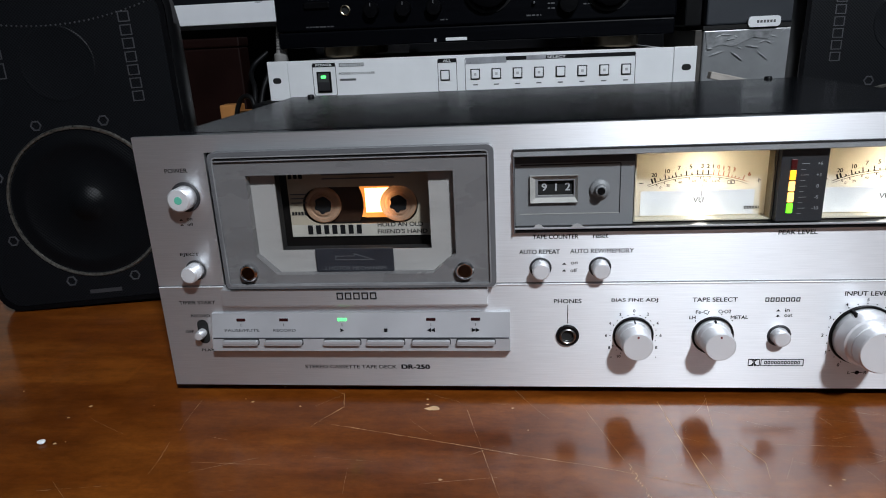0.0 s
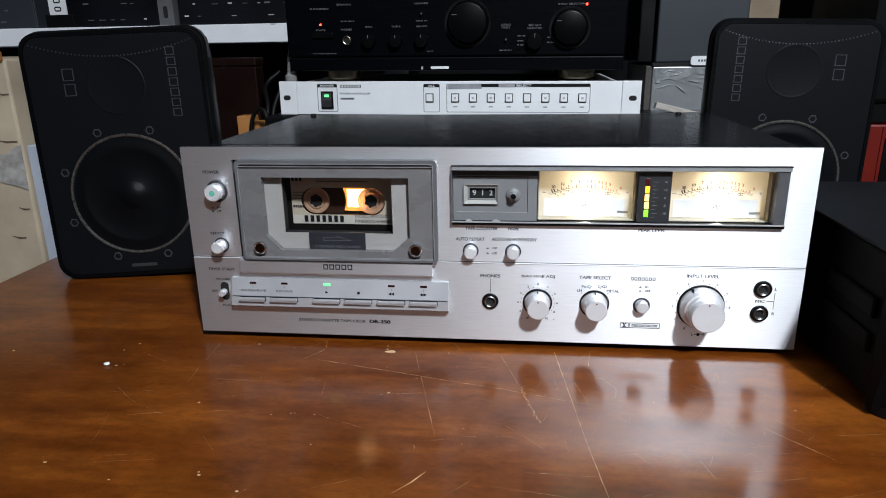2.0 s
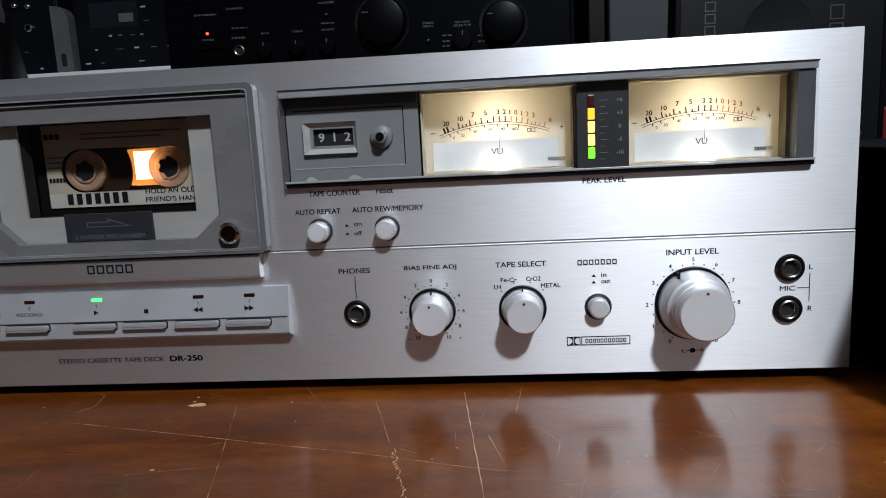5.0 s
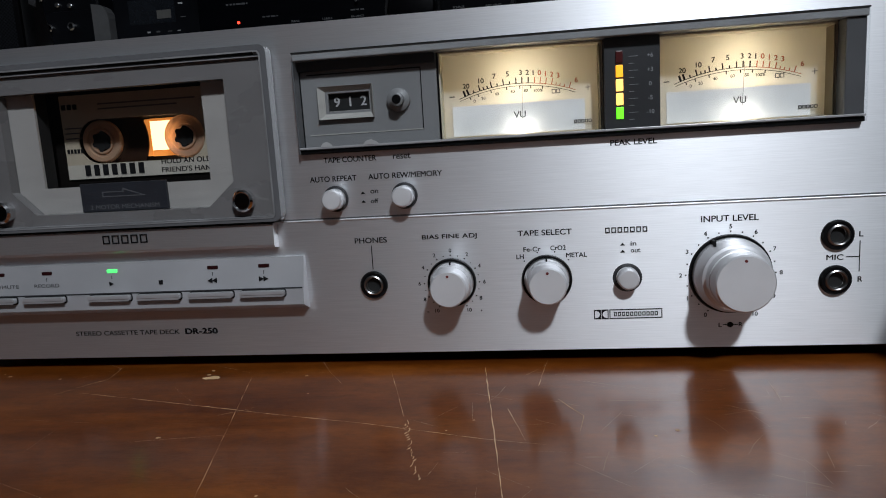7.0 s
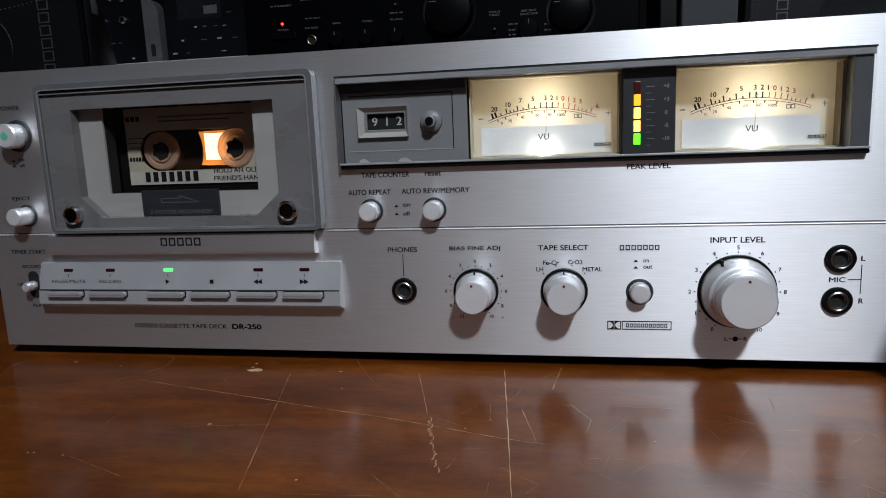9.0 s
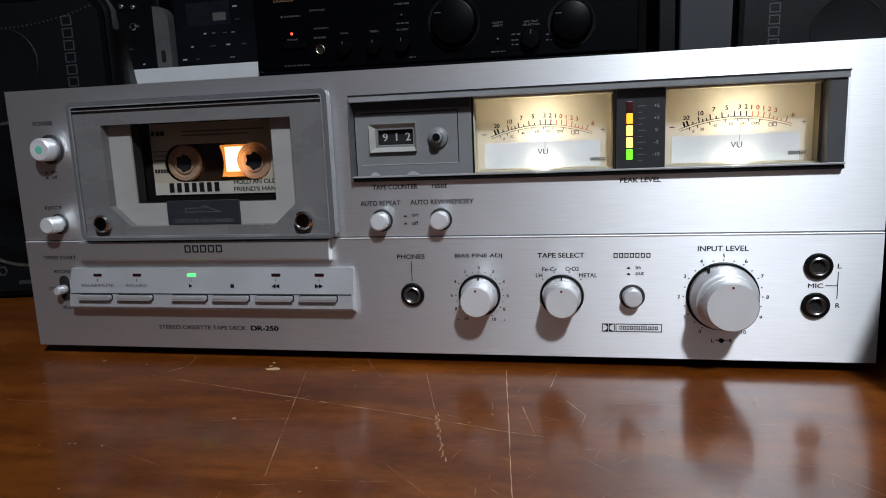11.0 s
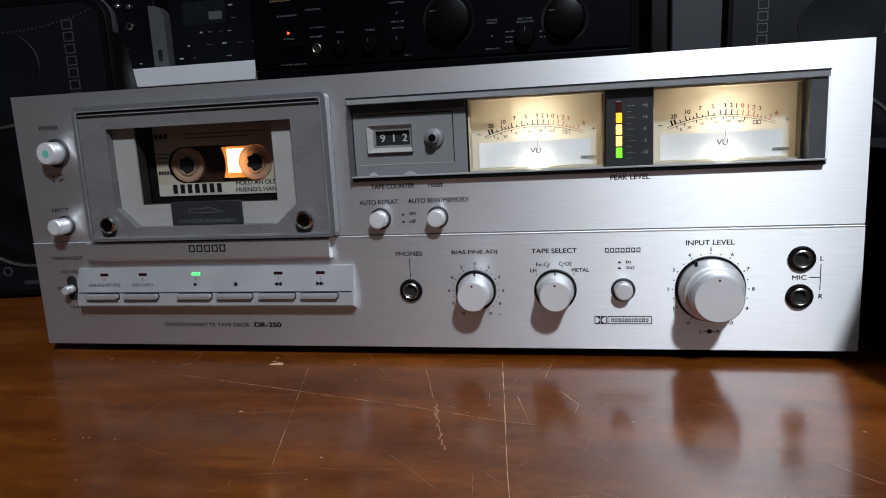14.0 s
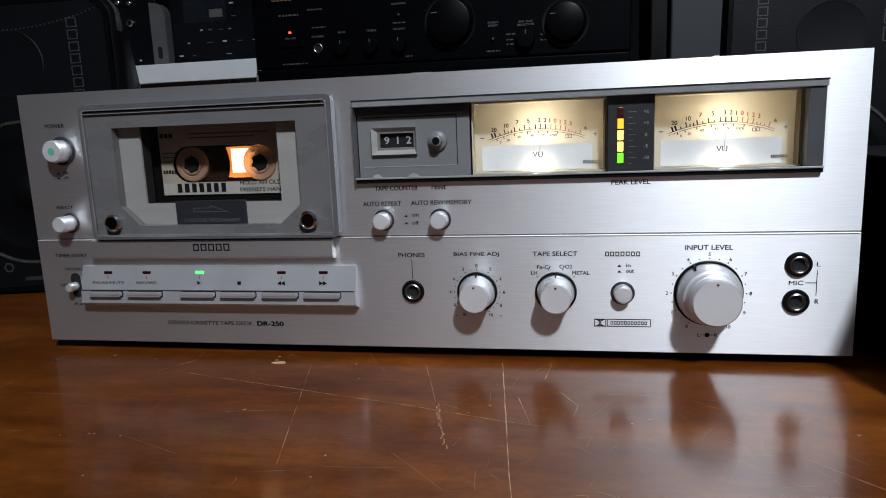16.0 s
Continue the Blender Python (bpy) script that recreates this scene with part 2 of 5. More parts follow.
SHELF_WHITE = surface("white_shelf_laminate", (0.84, 0.85, 0.88), 0.5, 0.0, 0.04, 12)
AMP_BLACK = surface("black_anodised_front", (0.0010, 0.0012, 0.0022), 0.38, 0.0, 0.2, 12, (1, 1, 30), spec=0.07)
AMP_KNOB = surface("black_gloss_knob", (0.002, 0.002, 0.0025), 0.34, 0.0, 0.1, 30, spec=0.09)
GOLD_INK = surface("gold_printing_ink", (0.28, 0.17, 0.08), 0.5, 0.3, 0.1, 60)
SLATE = surface("slate_grey_case", (0.021, 0.025, 0.032), 0.55, 0.0, 0.08, 9, grain=0.1)
SILVER_BOX = surface("scuffed_silver_case", (0.34, 0.35, 0.36), 0.35, 0.55, 0.18, 14)
CARD = surface("brown_cardboard", (0.47, 0.38, 0.27), 0.8, 0.0, 0.16, 14, grain=0.9, grain_scale=26)
BROWN = surface("dark_brown_veneer", (0.009, 0.0026, 0.002), 0.5, 0.0, 0.3, 10, (1, 8, 1), spec=0.12)
ORANGE = surface("orange_pine_block", (0.40, 0.17, 0.045), 0.6, 0.0, 0.2, 30, (1, 6, 1))
RED_CASE = surface("red_lacquered_case", (0.13, 0.010, 0.006), 0.35, 0.0, 0.15, 10)
CABLE = surface("black_rubber_cable", (0.004, 0.004, 0.0045), 0.5, 0.0, 0.1, 60, spec=0.2)
GREY_CABLE = surface("grey_rubber_cable", (0.22, 0.21, 0.20), 0.5, 0.0, 0.1, 60)
FAINT = surface("faint_varnish_scratch", (0.44, 0.30, 0.18), 0.55, 0.0, 0.3, 160)
SCRATCH = surface("raw_scratched_wood", (0.54, 0.35, 0.19), 0.6, 0.0, 0.3, 160)
LED_RED = glowing("red_led", (1.0, 0.04, 0.02), 5)
LED_GREEN = glowing("green_led", (0.10, 1.0, 0.20), 1.3)
BAR_GREEN = glowing("green_level_light", (0.14, 1.0, 0.02), 1.8)
BAR_AMBER = glowing("amber_level_light", (1.0, 0.55, 0.13), 2.4)
BAR_ORANGE = glowing("orange_level_light", (1.0, 0.42, 0.02), 1.5)
PANEL_INK = surface("level_panel_ink", (0.24, 0.24, 0.25), 0.6, 0.0, 0.1, 80)
BAR_OFF = surface("unlit_red_level_light", (0.07, 0.008, 0.008), 0.3, 0.0, 0.1, 60)
LED_OFF = surface("unlit_dark_red_led", (0.022, 0.004, 0.005), 0.25, 0.0, 0.1, 60)
TAPE_LAMP = glowing("warm_tape_lamp", (1.0, 0.62, 0.30), 4.2)
TAPE_GLOW = glowing("orange_lamp_halo", (1.0, 0.33, 0.06), 0.9)

K = 0.001


# ---- mesh helpers ----
def part(name, bm, material, parent=None, label="", smooth=0.0):
    me = bpy.data.meshes.new(name)
    bmesh.ops.recalc_face_normals(bm, faces=bm.faces[:])
    bm.to_mesh(me)
    bm.free()
    me.materials.append(material)
    if smooth:
        me.shade_smooth()
        me.set_sharp_from_angle(angle=radians(smooth))
    ob = new(name, me)
    if parent:
        ob.parent = parent
    if label:
        ob["label"] = label
    return ob


def thing(name, label, category, group="", kind="", m=None):
    ob = tagged(new(name), label, category, group, kind)
    if m:
        ob.matrix_basis = m
    return ob


def box(x0, x1, y0, y1, z0, z1, bevel=0.0, seg=2, bm=None):
    """A box in millimetres."""
    own = bmesh.new()
    bmesh.ops.create_cube(own, size=1)
    for v in own.verts:
        v.co = Vector(((x0 + x1) / 2 + v.co.x * (x1 - x0), (y0 + y1) / 2 + v.co.y * (y1 - y0), (z0 + z1) / 2 + v.co.z * (z1 - z0))) * K
    if bevel:
        bmesh.ops.bevel(own, geom=own.edges[:], offset=bevel * K, segments=seg, affect="EDGES", profile=0.5)
    if bm is None:
        return own
    return join(bm, own)


def join(bm, own):
    me = bpy.data.meshes.new("joined")
    own.to_mesh(me)
    own.free()
    bm.from_mesh(me)
    bpy.data.meshes.remove(me)
    return bm


def lathe(cx, cz, profile, seg=40, bm=None):
    """A turned form about an axis that points along y: profile of (radius, y) in millimetres."""
    bm = bm or bmesh.new()
    rings = []
    for r, y in profile:
        if r <= 1e-6:
            rings.append([bm.verts.new((cx * K, y * K, cz * K))])
        else:
            rings.append([bm.verts.new(((cx + r * math.cos(a)) * K, y * K, (cz + r * math.sin(a)) * K)) for a in [2 * math.pi * i / seg for i in range(seg)]])
    for p, q in zip(rings, rings[1:]):
        for i in range(seg):
            j = (i + 1) % seg
            loop = [p[i % len(p)], p[j % len(p)], q[j % len(q)], q[i % len(q)]]
            loop = list(dict.fromkeys(loop))
            if len(loop) > 2:
                bm.faces.new(loop)
    return bm


def upright_lathe(cx, cy, profile, seg=32):
    bm = lathe(0, 0, [(r, z) for r, z in profile], seg)
    for v in bm.verts:
        x, y, z = v.co
        v.co = (cx * K + x, cy * K + z, y)
    return bm


def holed(x0, x1, z0, z1, y0, y1, holes=(), bm=None):
    """A plate from y0 (front) to y1 with rectangular holes, in millimetres."""
    bm = bm or bmesh.new()
    xs = sorted({x0, x1, *[v for h in holes for v in h[:2]]})
    zs = sorted({z0, z1, *[v for h in holes for v in h[2:]]})
    solid = {(i, j) for i in range(len(xs) - 1) for j in range(len(zs) - 1)
             if not any(h[0] <= (xs[i] + xs[i + 1]) / 2 <= h[1] and h[2] <= (zs[j] + zs[j + 1]) / 2 <= h[3] for h in holes)}
    made = {}

    def v(x, y, z):
        key = (x, y, z)
        if key not in made:
            made[key] = bm.verts.new((x * K, y * K, z * K))
        return made[key]

    for i, j in solid:
        a, b, c, d = xs[i], xs[i + 1], zs[j], zs[j + 1]
        for y in (y0, y1):
            bm.faces.new([v(a, y, c), v(b, y, c), v(b, y, d), v(a, y, d)])
        for (di, dj), (p, q) in {(-1, 0): ((a, c), (a, d)), (1, 0): ((b, c), (b, d)), (0, -1): ((a, c), (b, c)), (0, 1): ((a, d), (b, d))}.items():
            if (i + di, j + dj) not in solid:
                bm.faces.new([v(p[0], y0, p[1]), v(q[0], y0, q[1]), v(q[0], y1, q[1]), v(p[0], y1, p[1])])
    return bm


def ring_plate(outer, inner, y0, y1):
    """A plate between two outlines of as many points each, in millimetres."""
    bm = bmesh.new()
    rows = [[bm.verts.new((x * K, y * K, z * K)) for x, z in loop] for loop, y in ((outer, y0), (inner, y0), (inner, y1), (outer, y1))]
    n = len(outer)
    for a, b in ((0, 1), (1, 2), (2, 3), (3, 0)):
        for i in range(n):
            j = (i + 1) % n
            bm.faces.new([rows[a][i], rows[a][j], rows[b][j], rows[b][i]])
    return bm


def prism(outline, y0, y1, bm=None):
    """An outline of (x, z) drawn out from y0 to y1, in millimetres."""
    bm = bm or bmesh.new()
    f = [bm.verts.new((x * K, y0 * K, z * K)) for x, z in outline]
    g = [bm.verts.new((x * K, y1 * K, z * K)) for x, z in outline]
    bm.faces.new(f)
    bm.faces.new(g)
    for i in range(len(f)):
        j = (i + 1) % len(f)
        bm.faces.new([f[i], f[j], g[j], g[i]])
    return bm


def profile_x(outline, x0, x1):
    """An outline of (y, z) drawn out along x, in millimetres."""
    bm = bmesh.new()
    f = [bm.verts.new((x0 * K, y * K, z * K)) for y, z in outline]
    g = [bm.verts.new((x1 * K, y * K, z * K)) for y, z in outline]
    bm.faces.new(f)
    bm.faces.new(g)
    for i in range(len(f)):
        j = (i + 1) % len(f)
        bm.faces.new([f[i], f[j], g[j], g[i]])
    return bm


def rounded(x0, x1, z0, z1, r, n=8):
    pts = []
    for cx, cz, a0 in ((x1 - r, z1 - r, 0), (x0 + r, z1 - r, 90), (x0 + r, z0 + r, 180), (x1 - r, z0 + r, 270)):
        for i in range(n + 1):
            a = radians(a0 + 90 * i / n)
            pts.append((cx + r * math.cos(a), cz + r * math.sin(a)))
    return pts


def write(words, x, z, high, y, material, parent, wide=0.0, turn=0.0, name="lettering", side="C", bold=0.035):
    """Printed words on a face that looks along -y: centre (or left end), cap height and width in millimetres."""
    cu = bpy.data.curves.new("words", "FONT")
    cu.body = words
    cu.align_x = "CENTER"
    tmp = bpy.data.objects.new("words", cu)
    scene.collection.objects.link(tmp)
    dg = bpy.context.evaluated_depsgraph_get()
    dg.update()
    me = bpy.data.meshes.new_from_object(tmp.evaluated_get(dg))
    bpy.data.objects.remove(tmp)
    bpy.data.curves.remove(cu)
    co = np.array([v.co for v in me.vertices])
    lo, hi = co.min(0), co.max(0)
    sz = high / max(1e-6, hi[1] - lo[1])
    sx = wide / (hi[0] - lo[0]) if wide else sz
    a = radians(turn)
    off = wide / 2 if side == "L" else 0
    for v in me.vertices:
        u, w = (v.co.x - (lo[0] + hi[0]) / 2) * sx + off, (v.co.y - (lo[1] + hi[1]) / 2) * sz
        v.co = ((x + u * math.cos(a) - w * math.sin(a)) * K, y * K, (z + u * math.sin(a) + w * math.cos(a)) * K)
    strokes = bmesh.new()
    for i, (u, w) in enumerate(((-1, -0.5), (1, -0.5), (0, 0.6))):
        strokes.from_mesh(me)
        strokes.verts.ensure_lookup_table()
        n = len(me.vertices)
        shift = Vector((u * bold * high * K, -0.00001 * i, w * bold * high * K)) * (1 if bold else 0)
        for v in strokes.verts[i * n:]:
            v.co += shift
    strokes.to_mesh(me)
    strokes.free()
    me.materials.clear()
    me.materials.append(material)
    me.name = name
    ob = new(name, me)
    ob.parent = parent
    return ob


def blocks(x, z, wide, high, count, y, material, parent, name="emblem_block", fill=0.78, stroke=0.0):
    """An emblem as a row of plain blocks, or of thin outlines where a stroke is given."""
    step = wide / count
    for i in range(count):
        c = x - wide / 2 + (i + 0.5) * step
        x0, x1, z0, z1 = c - step * fill / 2, c + step * fill / 2, z - high / 2, z + high / 2
        if stroke:
            bm = holed(x0, x1, z0, z1, y - 0.15, y + 0.05, [(x0 + stroke, x1 - stroke, z0 + stroke, z1 - stroke)])
        else:
            bm = box(x0, x1, y - 0.15, y + 0.05, z0, z1)
        part(name, bm, material, parent)


def tube(points, radius, name, material, parent=None, label=""):
    """A round cable or rod along points in millimetres."""
    cu = bpy.data.curves.new(name, "CURVE")
    cu.dimensions, cu.bevel_depth, cu.bevel_resolution, cu.resolution_u = "3D", radius * K, 3, 8
    sp = cu.splines.new("BEZIER")
    sp.bezier_points.add(len(points) - 1)
    for p, q in zip(sp.bezier_points, points):
        p.co = Vector(q) * K
        p.handle_left_type = p.handle_right_type = "AUTO"
    tmp = bpy.data.objects.new(name, cu)
    scene.collection.objects.link(tmp)
    dg = bpy.context.evaluated_depsgraph_get()
    dg.update()
    me = bpy.data.meshes.new_from_object(tmp.evaluated_get(dg))
    bpy.data.objects.remove(tmp)
    me.materials.clear()
    me.materials.append(material)
    me.shade_smooth()
    ob = new(name, me)
    if parent:
        ob.parent = parent
    if label:
        ob["label"] = label
    return ob


# ---- room ----
def setting(name, bm, material, label, category):
    return tagged(part(name, bm, material), label, category, kind="structure")


setting("floor", box(-2400, 2400, -2400, 1400, -790, -750), FLOOR, "brown tiled floor of a small room", "floor")
setting("ceiling", box(-2400, 2400, -2400, 1400, 1850, 1900), CEIL, "plain grey painted ceiling", "ceiling")
setting("wall_north", box(-2400, 2400, 1300, 1400, -748, 1848), BACK_WALL, "plain black wall behind the shelves", "wall")
setting("wall_south", box(-2400, 2400, -2400, -2300, -748, 1848), WALL, "plain dim grey painted wall", "wall")
setting("wall_west", box(-2400, -2300, -2298, 1298, -748, 1848), WALL, "plain dim grey painted wall", "wall")
setting("wall_east", box(2300, 2400, -2298, 1298, -748, 1848), WALL, "plain dim grey painted wall", "wall")


# ---- table ----
def make_table():
    t = thing("table", "dark red-brown varnished wooden table with scratches and a glossy worn top", "table")
    part("tabletop", box(-476, 900, -620, 640, -32, 0, 3, 3), WOOD, t)
    for x in (-440, 850):
        for y in (-580, 600):
            part("leg", box(x - 28, x + 28, y - 28, y + 28, -750, -32, 4), WOOD, t)
    rnd = random.Random(4)

    def scratch(pts, wide, material=SCRATCH):
        bm = bmesh.new()
        pts = [Vector((x, y, 0)) for x, y in pts]
        fine = []
        for a, b in zip(pts, pts[1:]):
            n = max(2, int((b - a).length / 4))
            fine += [a.lerp(b, i / n) for i in range(n)]
        fine.append(pts[-1])
        rows = []
        for i, p in enumerate(fine):
            d = (fine[min(i + 1, len(fine) - 1)] - fine[max(i - 1, 0)]).normalized()
            n = Vector((-d.y, d.x, 0))
            w = 0.78 * wide * (0.15 + 0.85 * rnd.random() ** 2) * (0.3 if i in (0, len(fine) - 1) else 1)
            j = n * rnd.uniform(-0.12, 0.12)
            rows.append([bm.verts.new((p + j + n * s * w / 2 + Vector((0, 0, 0.12))) * K) for s in (-1, 1)])
        for p, q in zip(rows, rows[1:]):
            bm.faces.new([p[0], p[1], q[1], q[0]])
        part("scratch", bm, material, t)

    # long cuts before the deck
    scratch([(-119, -31), (-61, -45), (-21, -55), (14, -63), (55, -75), (75, -79)], 0.5)
    scratch([(-49, -15), (-22, -120)], 0.26)
    scratch([(51, -6), (58, -68), (63, -114), (73, -190)], 0.6)
    scratch([(11, -9), (26, -58)], 0.3)
    scratch([(62, -50), (69, -78)], 0.45)
    scratch([(80, -42), (88, -57), (86, -69)], 0.55)
    scratch([(77, 1), (73, -29)], 0.4)
    scratch([(-131, 7), (-119, -1), (-116, -14), (-129, -33)], 0.5)
    scratch([(-38, -174), (-29, -164), (-22, -153)], 1.1)
    scratch([(-213, -114), (-190, -109)], 0.5)
    scratch([(165, -95), (196, -128)], 0.5)
    for i in range(26):
        u = i / 25
        x, y = 27 + 11 * u + rnd.uniform(-0.6, 0.6), -60 - 40 * u
        scratch([(x, y), (x + rnd.uniform(-0.9, 0.9), y - 1.8)], 1.5)
    for i in range(90):
        x, y, a = rnd.uniform(-260, 230), rnd.uniform(-260, -5), rnd.choice((rnd.gauss(0.1, 0.25), rnd.uniform(0, 3.14)))
        n = rnd.uniform(6, 42)
        scratch([(x, y), (x + n * 0.5 * math.cos(a) + rnd.uniform(-1, 1), y + n * 0.5 * math.sin(a)), (x + n * math.cos(a), y + n * math.sin(a))], rnd.uniform(0.12, 0.26), FAINT)
    for i in range(80):
        x, y, a = rnd.gauss(140, 55), rnd.uniform(-150, -12), rnd.uniform(0, 3.14)
        n = rnd.uniform(4, 22)
        scratch([(x, y), (x + n * 0.5 * math.cos(a) + rnd.uniform(-1, 1), y + n * 0.5 * math.sin(a)), (x + n * math.cos(a), y + n * math.sin(a))], rnd.uniform(0.12, 0.3), FAINT)
    bm = bmesh.new()
    ring = [bm.verts.new(((-67.5 + (3.7 + rnd.uniform(-1, 1)) * math.cos(i * 0.5236)) * K, (-15 + (2.1 + rnd.uniform(-0.6, 0.6)) * math.sin(i * 0.5236)) * K, 0.00014)) for i in range(12)]
    bm.faces.new(ring)
    part("chip", bm, SCRATCH, t, "pale chip in the varnish")
    for i in range(70):
        x, y = rnd.uniform(-400, 200), rnd.uniform(-330, 20)
        bm = bmesh.new()
        r = rnd.uniform(0.3, 0.9)
        bm.faces.new([bm.verts.new(((x + r * rnd.uniform(0.7, 1.8) * math.cos(k * 1.2566)) * K, (y + r * math.sin(k * 1.2566)) * K, 0.00013)) for k in range(5)])
        part("speck", bm, SCRATCH, t)
    return t


make_table()
crumb = bmesh.new()
bmesh.ops.create_icosphere(crumb, subdivisions=2, radius=0.0018)
for v in crumb.verts:
    v.co = Vector((v.co.x * 1.25, v.co.y, v.co.z * 0.55)) * (1 + 0.25 * noise.noise(v.co * 900)) + Vector((-0.265, -0.052, 0.0011))
tagged(part("paper_crumb", crumb, OFF_WHITE), "small white crumb of paper lying on the table", "crumb")


# ---- cassette deck ----
deck = thing("cassette_deck", "silver front-loading stereo cassette deck with black case on the table", "cassette deck")
SEAM = 65.6
part("case", box(-211, 212, 30, 245, 8, 144.6, 1.5), CASE, deck, "black painted steel case")
# the case behind the front is open where the meters and the tape sit
part("case_front", holed(-211, 212, 8, 144.4, 3.4, 29.8, [(-178, -37, 60, 137), (-22, 198, 94, 133.5)]), CASE, deck)
part("upper_front", holed(-217, 217, SEAM + 0.35, 147, 0, 3.2, [(-179.5, -35.3, SEAM + 0.35, 138.2), (-22.7, 198.9, 93.2, 135)]), ALU, deck, "brushed aluminium upper front panel")
part("lower_front", holed(-217, 217, 5.5, SEAM - 0.35, -0.35, 3.2, [(-178.5, -37, 54.4, SEAM - 0.35)]), ALU, deck, "brushed aluminium lower front panel")
part("seam_gap", box(-216.8, 216.8, 0.7, 3.0, SEAM - 0.35, SEAM + 0.35), MID_GREY, deck)
for x0, x1 in ((-216.9, -179.8), (-32.2, 216.9)):
    part("seam_strip", box(x0, x1, -0.75, 0.6, SEAM - 1.0, SEAM - 0.3, 0.25), ALU_KNOB, deck, "bright bevelled edge along the seam")
for x, y in ((-170, 40), (158, 34), (-170, 215), (165, 215)):
    part("foot", upright_lathe(x, y, [(0, 0), (13, 0), (14, 1), (14, 8), (0, 8)]), BLACK, deck, "round black rubber foot", smooth=40)
for x in (-191, 178):
    part("case_screw", upright_lathe(x, 236, [(0, 147), (2.4, 146.6), (3, 145.6), (3, 144.6), (0, 144.6)], 16), BLACK, deck, smooth=40)


def push_button(cx, cz, r, out, ring, name, face=None):
    """A round push button that stands out of the front, in a dark collar."""
    b = part(name, lathe(cx, cz, [(r - 0.2, 2), (r, 0), (r, -out + 0.6), (r - 0.6, -out), (0, -out)]), ALU_KNOB, deck, smooth=35)
    part("cap", lathe(cx, cz, [(r - 0.9, -out + 0.2), (r - 0.9, -out - 0.08), (0, -out - 0.12)]), ALU_FACE, b, smooth=35)
    part("collar", lathe(cx, cz, [(r + 0.15, 0.4), (r + 0.2, -0.5), (ring - 0.4, -0.8), (ring, -0.36)]), DARK_GREY, b, smooth=35)
    if face:
        part("spot", lathe(cx, cz, [(2.1, -out - 0.05), (2.0, -out - 0.22), (0, -out - 0.22)]), face, b)
    return b


push_button(-193, 115.4, 6.1, 8.5, 8.0, "power_button", GREEN_SPOT)
push_button(-194, 74.9, 4.5, 9.5, 5.7, "eject_button")
push_button(-9.6, 73.9, 4.4, 7.2, 5.6, "auto_repeat_button")
push_button(20.3, 73.9, 4.4, 7.2, 5.6, "memory_button")
push_button(110.9, 35.7, 4.3, 5.4, 5.9, "noise_reduction_button")


def knob(cx, cz, profile, ring, name, front_r, out, turn=0.0):
    k = part(name, lathe(cx, cz, profile, 56), ALU_KNOB, deck, smooth=30)
    part("face", lathe(cx, cz, [(front_r, -out + 0.1), (front_r, -out - 0.05), (0, -out - 0.12)], 56), ALU_FACE, k, smooth=30)
    part("base_ring", lathe(cx, cz, [(ring - 1.2, 0.2), (ring - 1.1, -1.6), (ring - 0.3, -1.5), (ring, -0.36)], 56), BLACK, k, "black ring round the knob", smooth=30)
    a = radians(90 + turn)
    rr = front_r - 1.6
    part("pointer", lathe(cx + rr * math.cos(a), cz + rr * math.sin(a), [(0.6, -out), (0.55, -out - 0.25), (0, -out - 0.25)], 12), DOT_RED, k, "small dark red pointer dot")
    return k


small = [(8.9, -0.5), (8.9, -2.2), (8.4, -2.8), (8.25, -6.6), (7.95, -6.9), (7.6, -13.9), (7.1, -14.6), (0, -14.6)]
for cx in (38.2, 78.2):
    k = knob(cx, 35.9, small, 10.5, "tape_select_knob" if cx > 50 else "bias_knob", 7.0, 14.6)
    part("skirt_mark", box(cx - 0.28, cx + 0.28, -4.6, -2.4, 44.2, 45.3), INK, k)
big = [(14.9, -0.5), (14.9, -4.4), (14.5, -5.0), (13.1, -9.2), (13.2, -10.0), (12.1, -10.4), (11.8, -11.0), (11.65, -14.0), (11.2, -14.2), (11.2, -14.6), (11.5, -14.8), (11.1, -19.8), (10.5, -20.6), (0, -20.6)]
k = knob(151.2, 35.9, big, 16.2, "input_level_knob", 10.4, 20.6)
part("skirt_mark", box(143.4, 144.3, -6.2, -1.5, 48.0, 50.4), INK, k)


JACK_METAL = surface("dull_jack_metal", (0.34, 0.335, 0.33), 0.3, 1.0, 0.1, 60)


def jack(cx, cz):
    j = part("jack_socket", lathe(cx, cz, [(6.0, 0.2), (6.0, -1.2), (5.4, -1.9), (4.4, -1.9), (4.3, -1.2)], 32), BLACK, deck, "black-rimmed headphone or microphone socket", smooth=35)
    part("sleeve", lathe(cx, cz, [(4.35, -1.3), (4.2, -2.2), (3.7, -2.5), (3.3, -2.2), (3.1, -0.6), (3.0, -0.5)], 32), JACK_METAL, j, "dull metal sleeve", smooth=35)
    part("bore", lathe(cx, cz, [(3.1, -0.45), (0, -0.42)], 32), PIT, j)


for c in ((4.4, 36.1), (191, 50.1), (190.6, 32.1)):
    jack(*c)

# timer switch
slot = part("timer_slot", prism(rounded(-198.6, -192.4, 31.5, 45.8, 3.0), -0.6, -0.3), PIT, deck, "dark slot of the timer switch")
part("timer_lever", lathe(-196.0, 38.2, [(2.5, 0), (2.5, -4.4), (2.1, -6.4), (0, -6.6)], 20), ALU_KNOB, slot, "small silver lever", smooth=35)

